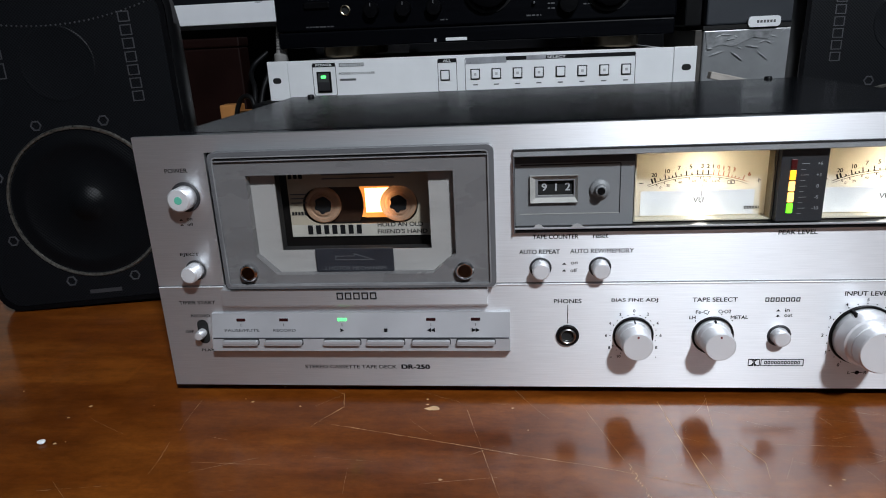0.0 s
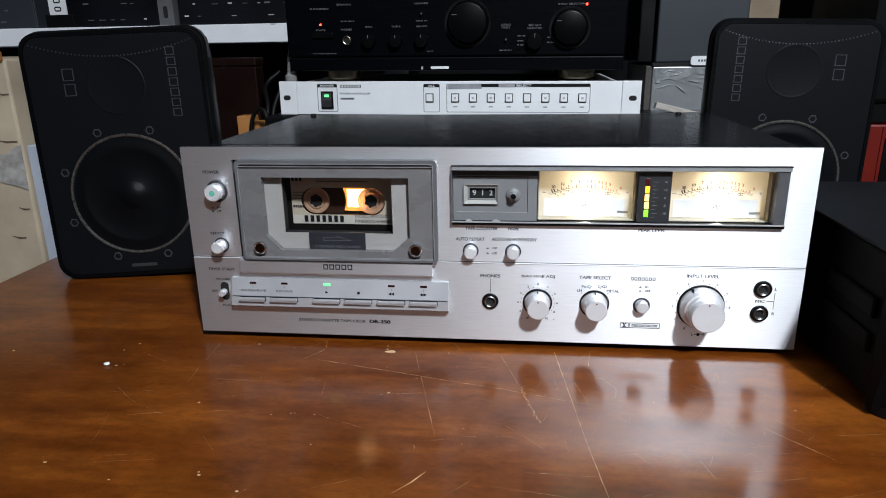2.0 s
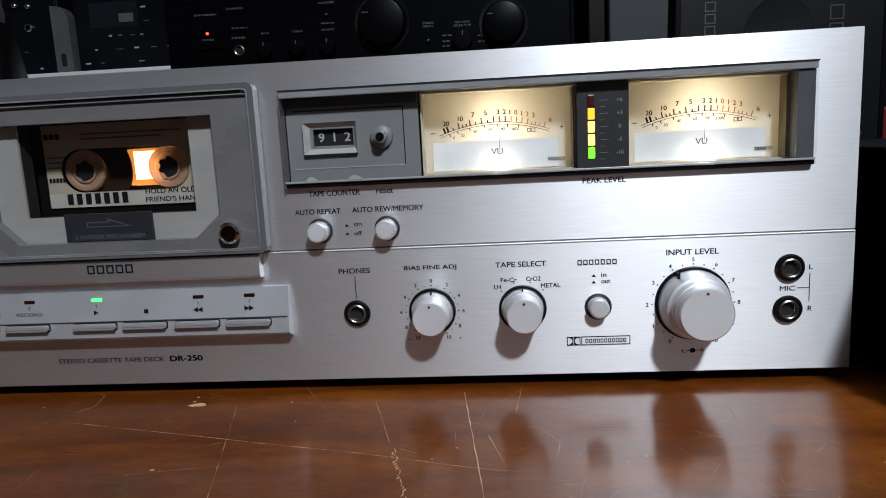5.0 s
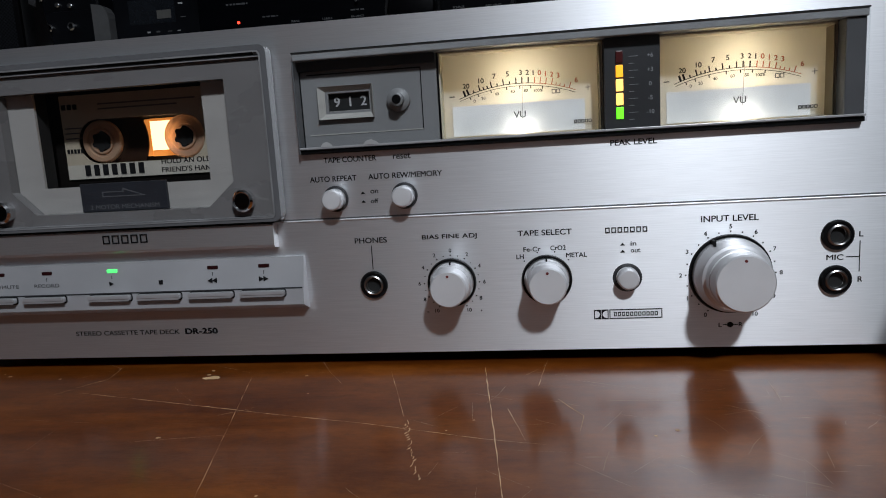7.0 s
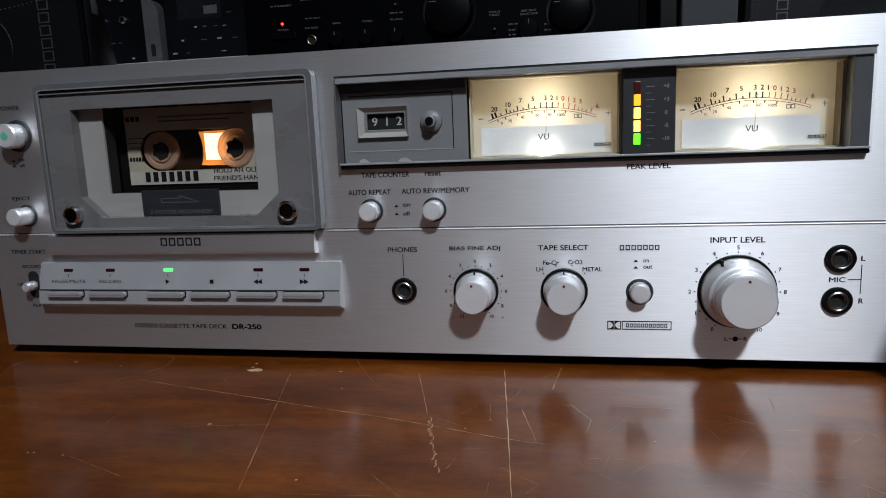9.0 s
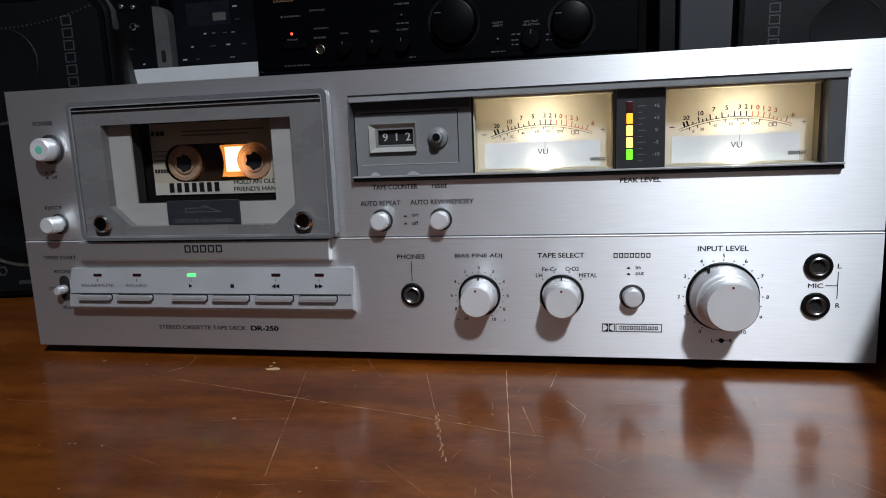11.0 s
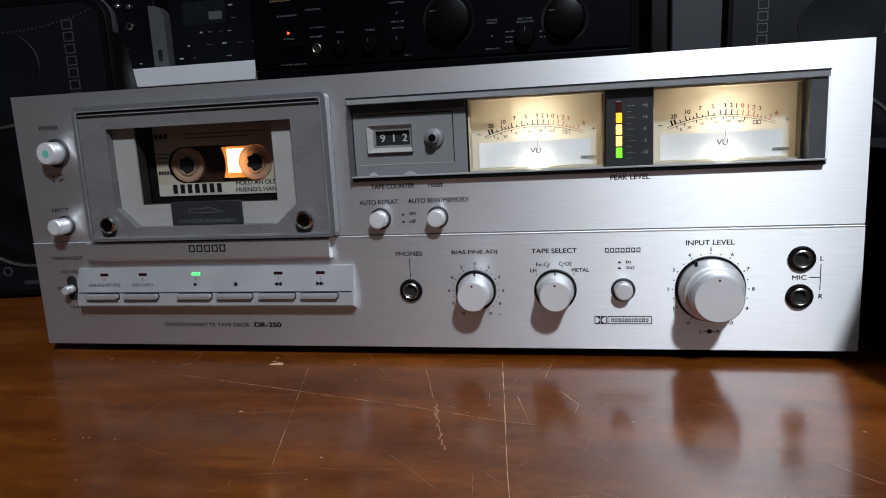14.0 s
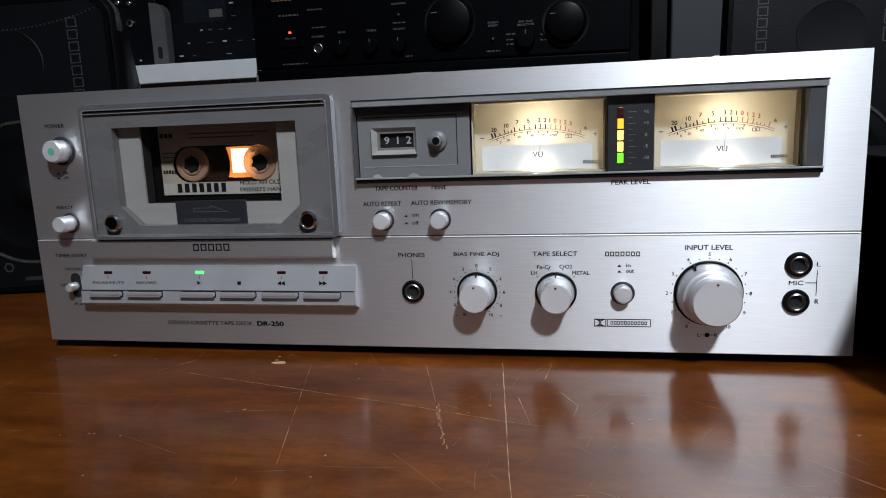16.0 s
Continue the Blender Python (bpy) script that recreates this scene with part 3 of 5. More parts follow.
# key block: a wedge that leans out towards its foot
keys = part("key_block", profile_x([(-0.3, 50.4), (-2.2, 50.2), (-5.4, 36.8), (-5.9, 36.6), (-6.6, 29.9), (-0.3, 26.8)], -188.4, -25.6), WHITE_KEY, deck, "silver-grey block with six transport keys")
# dark strip draws the shadow in the groove above the keys
part("key_groove_shadow", box(-187.8, -26.2, -5.95, -5.3, 36.75, 37.25), DARK_GREY, keys)
for i, (a, b) in enumerate(((-181.6, -162), (-158, -137.4), (-125.4, -105.4), (-101.8, -81.6), (-77.4, -57.2), (-53.6, -33.6))):
    o = part("transport_key", prism(rounded(a, b, 33.9, 36.5, 0.8, 4), -8.6, -5.6), KEY_GREY, keys, "flat satin transport key")
    # paler upper strip for the lit top; black slot doubles as shade below
    part("key_top_highlight", prism(rounded(a + 0.5, b - 0.5, 35.0, 36.3, 0.5, 4), -8.85, -8.5), WHITE_KEY, o)
    part("key_slot", prism(rounded(a - 0.3, b + 0.3, 33.3, 36.8, 1.0, 4), -6.5, -5.2), BLACK, o, "dark slot round the key with drawn shade below it")
    c = (a + b) / 2
    if i != 3:
        part("key_lamp", box(c - 2.5, c + 2.5, -3.5, -2.2, 45.9, 47.5, 0.3), LED_GREEN if i == 2 else LED_OFF, keys, "lit green play lamp" if i == 2 else "unlit dark red lamp")
        part("lamp_line", box(c - 0.12, c + 0.12, -4.05, -3.0, 43.2, 44.8), GREY_INK, keys)
YK = -4.75
write("PAUSE/MUTE", -171.3, 41.3, 1.7, YK, GREY_INK, keys, 19.5, bold=0.02)
write("RECORD", -147.4, 41.3, 1.6, YK, GREY_INK, keys, 12.5, bold=0.02)


def arrow(cx, cz, s, left=False, double=False, y=YK):
    bm = bmesh.new()
    d = -1 if left else 1
    for o in ((-0.5 * s, 0.5 * s) if double else (0,)):
        prism([(cx + o - d * s * 0.5, cz + s * 0.55), (cx + o - d * s * 0.5, cz - s * 0.55), (cx + o + d * s * 0.5, cz)], y - 0.1, y + 0.3, bm)
    return bm


part("play_sign", arrow(-115.4, 41.2, 1.9), INK, keys)
part("stop_sign", box(-92.5, -90.7, YK - 0.1, YK + 0.3, 40.3, 42.1), INK, keys)
part("rewind_sign", arrow(-67.3, 41.2, 2.1, True, True), INK, keys)
part("forward_sign", arrow(-43.6, 41.2, 2.1, False, True), INK, keys)

# printing on the front
YU, YL = -0.12, -0.47
for words, x, z, w, h, y in (
        ("POWER", -195.9, 129.3, 12.2, 2.2, YU), ("EJECT", -196.2, 83.6, 10.8, 2.2, YU), ("TIMER START", -196.4, 56.1, 20.6, 2.0, YL),
        ("RECORD", -195.8, 48.2, 10.8, 1.6, YL), ("OFF", -203.6, 38.6, 4.6, 1.6, YL), ("PLAY", -194.6, 27.4, 7.4, 1.6, YL),
        ("STEREO CASSETTE TAPE DECK", -113.9, 17.2, 51.5, 2.1, YL), 
        ("TAPE COUNTER", -2.1, 90.4, 22.8, 2.3, YU), ("reset", 20.2, 90.4, 7.4, 2.1, YU),
        ("AUTO REPEAT", -10.1, 82.5, 20.4, 2.3, YU), ("AUTO REW/MEMORY", 21.0, 82.6, 31.4, 2.3, YU),
        ("PEAK LEVEL", 114.2, 90.7, 18, 2.2, YU), ("PHONES", 4.3, 55.5, 14, 2.3, YL), ("BIAS FINE ADJ", 38.2, 55.6, 23.2, 2.4, YL),
        ("TAPE SELECT", 77.9, 55.8, 22, 2.3, YL), ("INPUT LEVEL", 150.8, 58.5, 21.8, 2.4, YL), ("MIC", 190.3, 41.2, 6.2, 2.1, YL),
        ("L", 199.7, 50.2, 1.5, 2.1, YL), ("R", 199.8, 32.2, 1.7, 2.1, YL), ("LH", 67.5, 46, 3, 1.9, YL), ("Fe-Cr", 72.5, 49, 7, 1.9, YL),
        ("CrO2", 83.2, 49.2, 6.2, 1.9, YL), ("METAL", 90.6, 46, 8.4, 1.9, YL), ("L", 147.4, 14.8, 1.3, 1.7, YL), ("R", 155.3, 14.9, 1.4, 1.7, YL),
        ("on", -192.9, 103.4, 3.0, 1.3, YU), ("off", -192.9, 100.6, 3.2, 1.6, YU), ("on", 7.4, 76.2, 3.3, 1.4, YU), ("off", 7.2, 72.3, 3.3, 1.8, YU),
        ("in", 113.5, 49.8, 2.2, 1.7, YL), ("out", 114.3, 46.9, 3.8, 1.6, YL)):
    write(words, x, z, h, y, INK, deck, w, bold=0.028)
write("DR-250", -77.5, 17.3, 2.5, YL - 0.02, INK, deck, 15.4, bold=0.10)
blocks(110.7, 55.6, 17.3, 2.2, 7, YL, INK, deck, "emblem_block", 0.72, 0.36)
for x, z, y in ((-197.6, 103.1, YU), (-197.6, 100.4, YU), (2.4, 75.9, YU), (2.4, 72.2, YU), (109.2, 49.6, YL), (109.2, 46.7, YL)):
    part("mark", prism([(x - 1.0, z - 0.5), (x + 1.0, z - 0.5), (x, z + 0.6)], y - 0.05, y + 0.1), INK, deck)
part("mark", box(4.2, 4.55, YL - 0.05, YL + 0.1, 42.9, 53.2), INK, deck)
part("mark", box(199.2, 199.5, YL - 0.05, YL + 0.1, 35.2, 47.5), INK, deck)
part("mark", box(194.4, 199.2, YL - 0.05, YL + 0.1, 41.1, 41.4), INK, deck)
part("mark", box(148.5, 154.2, YL - 0.05, YL + 0.1, 14.7, 15.0), INK, deck)
part("mark", lathe(151.2, 14.85, [(1.15, YL - 0.06), (0, YL - 0.07)], 16), INK, deck)
# double-D sign and framed sign
for d in (-1, 1):
    half = [(100.05 + d * (2.6 - 2.1 * math.cos(radians(90 - 18 * i))), 20.4 + 1.62 * math.sin(radians(90 - 18 * i))) for i in range(11)]
    rim = [(100.05 + d * 2.95, 22.4)] + [(100.05 + d * 0.12, 22.4 - 4.0 * i / 8) for i in range(9)] + [(100.05 + d * 2.95, 18.4)]
    part("emblem", ring_plate(rim, half, YL - 0.06, YL + 0.1), INK, deck)
part("emblem_frame", holed(103.4, 124.6, 18.4, 22.4, YL - 0.06, YL + 0.1, [(103.75, 124.25, 18.75, 22.05)]), INK, deck)
blocks(114, 20.4, 18.0, 1.7, 11, YL, INK, deck, "emblem_block", 0.74, 0.3)


def dots(cx, cz, r, angles, size, name="scale_dot"):
    for a in angles:
        a = radians(a)
        part(name, lathe(cx + r * math.sin(a), cz + r * math.cos(a), [(size, YL - 0.05), (0, YL - 0.06)], 8), INK, deck)


dots(38.2, 35.9, 11.8, range(-150, 151, 30), 0.33)
dots(38.2, 35.9, 11.8, range(-135, 136, 30), 0.25)
for i, s in enumerate(("10", "8", "6", "4", "2", "0", "2", "4", "6", "8", "10")):
    a = radians(-150 + 30 * i)
    write(s, 38.2 + 13.9 * math.sin(a), 35.9 + 13.9 * math.cos(a), 1.6, YL, INK, deck)
part("mark", box(26.6, 27.7, YL - 0.05, YL + 0.1, 23.2, 23.5), INK, deck)
part("mark", lathe(50.2, 23.4, [(0.35, YL - 0.06), (0, YL - 0.07)], 8), INK, deck)
dots(78.2, 35.9, 12.2, (-48, -17, 17, 48), 0.33)
dots(151.2, 35.9, 17.3, range(-150, 151, 15), 0.33)
for i in range(11):
    a = radians(-150 + 30 * i)
    write(str(i), 151.2 + 19.3 * math.sin(a), 35.9 + 19.3 * math.cos(a), 1.7, YL, INK, deck)

# cassette door
PANE_EDGE = surface("polished_pane_edge", (0.19, 0.19, 0.195), 0.18, 0.0, 0.25, 60)
door = part("cassette_door", ring_plate([(-174.6, 138.2), (-33.0, 138.2), (-33.0, 92), (-33.0, 80), (-33.0, 66.6), (-107, 66.6), (-174.6, 66.6), (-174.6, 92)],
                                        [(-157.2, 126.6), (-52.2, 126.6), (-52.2, 84), (-54, 82.5), (-64.5, 73.4), (-107, 73.4), (-146.5, 73.4), (-157.2, 84)], -5.2, -0.2), GREY_DOOR, deck, "grey plastic cassette door with a clear cover")
part("door_rim", ring_plate(rounded(-175.2, -32.1, 66.2, 139.0, 3.2, 5), rounded(-173.4, -34.4, 67.4, 136.9, 2.0, 5), -6.7, -1.0), CLEAR_RIM, door, "clear plastic edge of the door")
part("rim_bevel", ring_plate(rounded(-173.3, -34.5, 67.5, 136.8, 2.0, 5), rounded(-172.6, -35.2, 68.2, 136.1, 1.6, 5), -6.9, -6.2), PANE_EDGE, door, "bright bevel along the clear cover")
# black strip draws the shadow below the rim's upper edge
part("rim_shadow_line", box(-172, -38, -5.45, -4.9, 135.2, 136.5), PIT, door)
part("door_pane", box(-173, -36, -6.2, -5.3, 68, 135), SMOKE, door, "clear plastic door pane").visible_shadow = False
for x0, x1, z0, z1 in ((-173.4, -34.4, 134.1, 134.6), (-172.8, -36.1, 68.2, 68.7)):
    part("pane_edge", box(x0, x1, -6.5, -5.25, z0, z1, 0.15), PANE_EDGE, door, "polished edge of the clear cover")
part("lip", profile_x([(0, 65.2), (-4.4, 65.0), (-4.8, 64.4), (-5.4, 56.2), (-4.4, 54.9), (0, 54.4)], -179.6, -36.9), ALU, door, "silver lip below the door")
part("door_gap", box(-175, -37.2, -3.4, -0.5, 65.3, 66.15), PIT, door)
blocks(-105.7, 61.2, 22.4, 3.9, 5, -5.2, INK, door, "emblem_block", 0.76, 0.62)
for x in (-161.4, -47.9):
    o = part("door_screw", lathe(x, 75.6, [(4.6, -5.0), (4.7, -8.4), (3.9, -9.4), (3.6, -9.3), (3.5, -8.9), (0, -8.9)], 32), CHROME, door, "polished round screw head", smooth=35)
    # dark disc paints the black reflection in the polished screw face
    part("recess", lathe(x, 75.6, [(3.4, -8.8), (3.3, -9.0), (0, -9.05)], 24), DARKENED_CHROME, o)
# tape well behind the door
part("well_frame", holed(-158.5, -51, 70, 128.5, 0.3, 1.6, [(-144.6, -65.2, 85, 127.6)]), LIGHT_GREY, deck, "light grey frame of the tape well")
part("well_rail", holed(-150.0, -60, 80, 132, 1.7, 9, [(-144.8, -65.0, 84.8, 127.8)]), PIT, deck)
part("well", box(-176, -38, 28.2, 29.6, 61, 136), PIT, deck)
plate = part("name_plate", box(-126.5, -85.2, -1.6, -0.2, 73.6, 86.2, 0.3), PLATE_BLUE, deck, "slate blue plate with an arrow")
write("2 MOTOR MECHANISM", -105.9, 75.6, 1.9, -1.7, GREY_INK, plate, 33)
part("arrow_outline", ring_plate([(-116, 80), (-116, 82.4), (-106, 82.4), (-106, 83.8), (-95, 80)], [(-115.5, 80.4), (-115.5, 82), (-105.6, 82), (-105.6, 83), (-97, 80.4)], -1.72, -1.6), GREY_INK, plate)

# cassette in the well
tape = thing("cassette_tape", "dark compact cassette with cream paper label in the deck's lit well", "cassette")
part("shell", holed(-152.6, -52.6, 73, 128, 16.2, 26, [(-136, -73, 94.9, 115.2)]), SHELL, tape, "dark smoky plastic shell")
part("label_sheet", ring_plate(rounded(-143.2, -60, 88.0, 126.8, 0.4), rounded(-136.0, -73.2, 94.9, 115.3, 10.1), 15.3, 16.1), LABEL, tape, "cream paper label")
part("label_stripe", box(-143.2, -60, 15.15, 15.28, 88.1, 94.7), surface("white_label_band", (0.47, 0.44, 0.375), 0.6), tape)
blocks(-119.4, 92.0, 31.5, 5.0, 7, 15.0, INK, tape, "name_bar", 0.6)
write("HOLD AN OLD", -83.4, 94.3, 2.4, 15.05, INK, tape, 24.5)
write("FRIEND'S HAND", -82.4, 90.4, 2.4, 15.05, INK, tape, 27)
blocks(-138.2, 101.2, 8.6, 2.0, 5, 15.2, INK, tape, "name_bar", 0.7)
blocks(-138.4, 121.5, 8.6, 2.4, 3, 15.2, INK, tape, "name_bar", 0.7)
for z, w in ((111.5, 9), (109.2, 8), (106.8, 8.5)):
    part("print_bar", box(-143 + 1, -143 + 1 + w, 15.1, 15.25, z, z + 0.6), GREY_INK, tape)
for i, z in enumerate((121.8, 119.6)):
    part("print_bar", box(-124, -76 - 9 * i, 15.1, 15.25, z, z + 0.7), GREY_INK, tape)
part("tape_pack", lathe(-125, 105.1, [(21.4, 20.6), (21.4, 19.9), (8.0, 19.7), (8.0, 20.6)], 64), surface("brown_tape_pack", (0.03, 0.015, 0.009), 0.25), tape, "wound brown tape")
for x in (-125.2, -84.0):
    h = part("hub", lathe(x, 105.1, [(9.8, 18.6), (9.8, 17.0), (9.2, 16.4), (7.4, 16.5), (7.0, 17.3), (5.9, 17.3), (5.6, 16.5), (4.6, 16.6), (4.5, 17.4), (4.5, 19.4)], 48), HUB, tape, "milky plastic tape hub tinted orange for the lamp's glow", smooth=35)
    star = []
    for i in range(12):
        a, r = radians(30 * i + 8), (3.9 if i % 2 else 4.9)
        star += [(x + r * math.sin(a + e), 105.1 + r * math.cos(a + e)) for e in (-0.15, 0.15)]
    part("bore", prism(star, 16.45, 18.9), PIT, h)
part("window_light", box(-102.6, -89.0, 21.0, 21.4, 99.6, 113.0), TAPE_LAMP, tape, "glowing warm lamp window")
# weakly glowing strips imitate the lamp's orange fall-off
for x0, x1, z0, z1 in ((-105.4, -102.7, 97.0, 114.0), (-102.6, -89.0, 96.8, 99.5), (-102.6, -89.0, 113.1, 114.2)):
    part("window_edge", box(x0, x1, 21.0, 21.4, z0, z1), TAPE_GLOW, tape, "dim orange halo drawn round the lamp window")


# meter window
WY = 14.0
part("window_tub", holed(-23.4, 199.4, 92.6, 135.6, 15.6, 17, [(38, 102.4, 97.2, 130.4), (126.2, 190.6, 97.2, 130.4)]), DARK_GREY, deck)
part("counter_panel", holed(-22.5, 36.2, 94.2, 133, 4.2, 5.4, [(-10.6, 7.2, 110.6, 118.2)]), MID_GREY, deck, "grey tape counter panel")
for z0, z1, x0, x1 in ((126.0, 126.5, -19.2, 29.5), (101.0, 101.4, -19.6, 29.5)):
    part("counter_line", box(x0, x1, 4.0, 4.3, z0, z1), INK if z0 > 110 else LIGHT_GREY, deck)
part("counter_line", box(29.4, 29.8, 4.0, 4.3, 101.2, 126.3), INK, deck)
part("window_top_strip", box(-22.7, 198.9, -2.6, 6, 131.6, 134.9, 0.4), surface("grey_window_edge", (0.27, 0.272, 0.28), 0.2), deck, "grey translucent top edge of the window")
part("window_top_line", box(-22.9, 199.1, -2.9, -0.2, 134.5, 135.1), PIT, deck)
part("window_bottom_strip", box(-22.4, 198.6, -2.6, 6, 93.3, 95.2, 0.4), BLACK, deck, "dark bottom edge of the window")
part("window_end", box(191.4, 198.6, -1.6, 6, 95.7, 131.5, 0.4), surface("smoke_window_end", (0.09, 0.09, 0.095), 0.2), deck, "smoky end of the window")
part("window_pane", box(-22.6, 198.8, -3.4, -2.7, 93.4, 134.8), PANE, deck, "clear plastic window over counter and meters").visible_shadow = False
part("pane_edge", box(-22.8, -22.2, -3.4, 3, 93.4, 131.5), CLEAR_RIM, deck)
part("pane_edge", box(-22.4, 198.4, -3.6, -2.4, 95.3, 96.2, 0.2), surface("pale_pane_edge", (0.30, 0.30, 0.31), 0.25), deck, "pale lower lip of the window")
for x, w in ((-10.5, 5.5), (8.5, 7.0)):
    part("glue_smear", prism([(x - w / 2, 96.0), (x - w * 0.3, 97.6), (x, 98.1), (x + w * 0.25, 97.3), (x + w / 2, 96.0)], -3.75, -3.4), surface("dried_glue", (0.34, 0.34, 0.34), 0.3), deck, "pale smear of dried glue")
frame_ob = part("counter_frame", ring_plate([(-14.6, 121), (9.0, 121), (9.0, 107.4), (-14.6, 107.4)], [(-10.6, 118.0), (7.0, 118.0), (7.0, 110.8), (-10.6, 110.8)], 2.2, 5), LIGHT_GREY, deck, "grey bevelled counter frame")
for v in frame_ob.data.vertices:
    if abs(v.co.x * 1000 + 1.8) < 9.5 and v.co.y < 0.003:
        v.co.y = 0.0052
# dark strip put in for the shade under the window's top edge
part("counter_shade_strip", box(-22.4, 36.0, 1.6, 4.1, 127.6, 131.5), DARK_GREY, deck, "shade drawn as a dark strip above the counter")
part("counter_drum", box(-11, 7.6, 6.4, 8, 110, 119), PIT, deck)
for s, x in (("9", -7.4), ("1", -1.6), ("2", 4.2)):
    write(s, x, 114.6, 3.8, 6.2, PALE_INK, deck, 0, name="counter_digit")
rk = part("reset_knob", lathe(19.8, 113.6, [(5.0, 4.3), (4.8, 2.6), (4.4, 2.2), (2.9, 1.6), (2.7, -1.2), (2.1, -1.6), (0, -1.6)], 28), MID_GREY, deck, "small reset button in a round collar", smooth=35)
part("cap", lathe(19.8, 113.6, [(2.0, -1.5), (1.7, -2.0), (0, -2.0)], 20), BLACK, rk)


def meter(ox):
    """A moving-needle level meter, lit from behind its card and by an added lamp before it. ox: its left edge."""
    m = part("level_meter", holed(ox, ox + 66.4, 95.7, 131.5, 6.0, 15.2, [(ox + 0.6, ox + 65.8, 96.4, 130.9)]), METER_TUB, deck, "cream backlit level meter with a needle")
    d = part("dial", box(ox + 0.7, ox + 65.7, 12.9, 13.3, 96.5, 130.8), DIAL, m, "cream dial card with black and red scale")
    part("front_card", box(ox + 4.2, ox + 59.6, 12.45, 12.65, 97.0, 109.6), surface("white_meter_card", (0.86, 0.86, 0.86), 0.5), m, "white lower card")
    y = 12.75
    cx, cz, r = ox + 32.6, 50.2, 67.2

    def at(deg, rr):
        a = radians(deg)
        return cx + rr * math.sin(a), cz + rr * math.cos(a)

    def sweep(a0, a1, r0, r1, mat, name):
        bm = bmesh.new()
        n = 24
        rows = [[bm.verts.new((p[0] * K, y * K, p[1] * K)) for p in (at(a0 + (a1 - a0) * i / n, r0), at(a0 + (a1 - a0) * i / n, r1))] for i in range(n + 1)]
        for p, q in zip(rows, rows[1:]):
            bm.faces.new([p[0], p[1], q[1], q[0]])
        part(name, bm, mat, m)

    sweep(-22.0, 5.5, r, r + 0.28, INK, "scale_arc")
    sweep(5.5, 20.5, r, r + 0.22, RED_INK, "scale_arc")
    sweep(-22.0, 20.5, r - 0.95, r - 0.75, INK, "scale_arc")

    def tick(deg, r0, r1, w, mat):
        a = radians(deg)
        ux, uz = math.cos(a) * w / 2, -math.sin(a) * w / 2
        p, q = at(deg, r0), at(deg, r1)
        part("scale_tick", prism([(p[0] - ux, p[1] - uz), (p[0] + ux, p[1] + uz), (q[0] + ux, q[1] + uz), (q[0] - ux, q[1] - uz)], y - 0.05, y + 0.1), mat, m)

    for deg, big_one in ((-19.6, 1), (-18.3, 1), (-16.3, 0), (-14.0, 1), (-12.6, 0), (-11.2, 0), (-9.7, 1), (-7.6, 0), (-5.4, 1), (-3.2, 0), (-0.9, 1), (1.2, 1), (3.4, 1)):
        tick(deg, r, r + (2.6 if big_one else 1.3), 0.85 if deg < -18 else 0.52, INK)
    for deg, big_one in ((5.6, 1), (7.6, 1), (9.6, 1), (11.7, 1), (13.2, 0), (14.6, 0), (16.2, 0), (18.0, 1)):
        tick(deg, r, r + (2.6 if big_one else 1.3), 0.38, RED_INK)
    for deg in (-18.2, -15.0, -10.2, -4.4, 0.4, 4.4, 8.6):
        tick(deg, r - 2.1, r - 0.8, 0.4, INK)
    for s, x, z, mat in (("20", 47.5, 118.3, INK), ("10", 53.9, 120.1, INK), ("7", 59.5, 121.6, INK), ("5", 65.1, 122.1, INK), ("3", 70.6, 122.3, INK), ("2", 73.4, 122.2, INK),
                         ("1", 75.8, 121.9, INK), ("0", 78.4, 121.7, RED_INK), ("1", 80.9, 121.1, RED_INK), ("2", 83.4, 120.7, RED_INK), ("3", 86, 120.1, RED_INK), ("6", 93.4, 117.7, RED_INK)):
        write(s, x - 37 + ox, z - 0.4, 2.0, y - 0.02, mat, m, bold=0.04)
    for s, x, z in (("0", 50.8, 111.5), ("20", 54.6, 112.4), ("40", 60.3, 113.8), ("60", 67.0, 114.4), ("80", 72.5, 114.4), ("100%", 77.7, 114.1)):
        write(s, x - 37 + ox, z, 1.25, y - 0.02, INK, m, bold=0.02)
    write("VU", ox + 32.6, 104.7, 2.7, 12.2, GREY_INK, m, 5.0, bold=0.02)
    blocks(ox + 58.6, 100.4, 7.4, 1.3, 5, 12.2, INK, m, "emblem_block", 0.78, 0.22)
    part("mark", box(ox + 3.2, ox + 5.4, y - 0.05, y + 0.1, 113.6, 114.0), INK, m)
    for b in (box(ox + 60.0, ox + 62.2, y - 0.05, y + 0.1, 113.9, 114.2), box(ox + 60.95, ox + 61.25, y - 0.05, y + 0.1, 112.9, 115.2)):
        part("mark", b, GREY_INK, m)
    for dx in (0, 1.8):
        part("mark", ring_plate([(ox + 46.2 + dx, 112.4), (ox + 46.2 + dx, 114.2), (ox + 47.9 + dx, 114.2), (ox + 47.9 + dx, 112.4)], [(ox + 46.5 + dx, 112.7), (ox + 46.5 + dx, 113.9), (ox + 47.6 + dx, 113.9), (ox + 47.6 + dx, 112.7)], y - 0.05, y + 0.1), GREY_INK, m)
    part("end_line", box(ox + 65.0, ox + 65.4, 5.6, 12.8, 96.6, 130.4), surface("brown_end_line", (0.20, 0.15, 0.08), 0.5), m)
    tip, foot = at(1.4, r + 2.2), (ox + 33.4, 99.6)
    part("needle", prism([(foot[0] - 0.09, foot[1]), (foot[0] + 0.09, foot[1]), (tip[0] + 0.07, tip[1]), (tip[0] - 0.07, tip[1])], 11.6, 11.7), GREY_INK, m, "thin black needle")
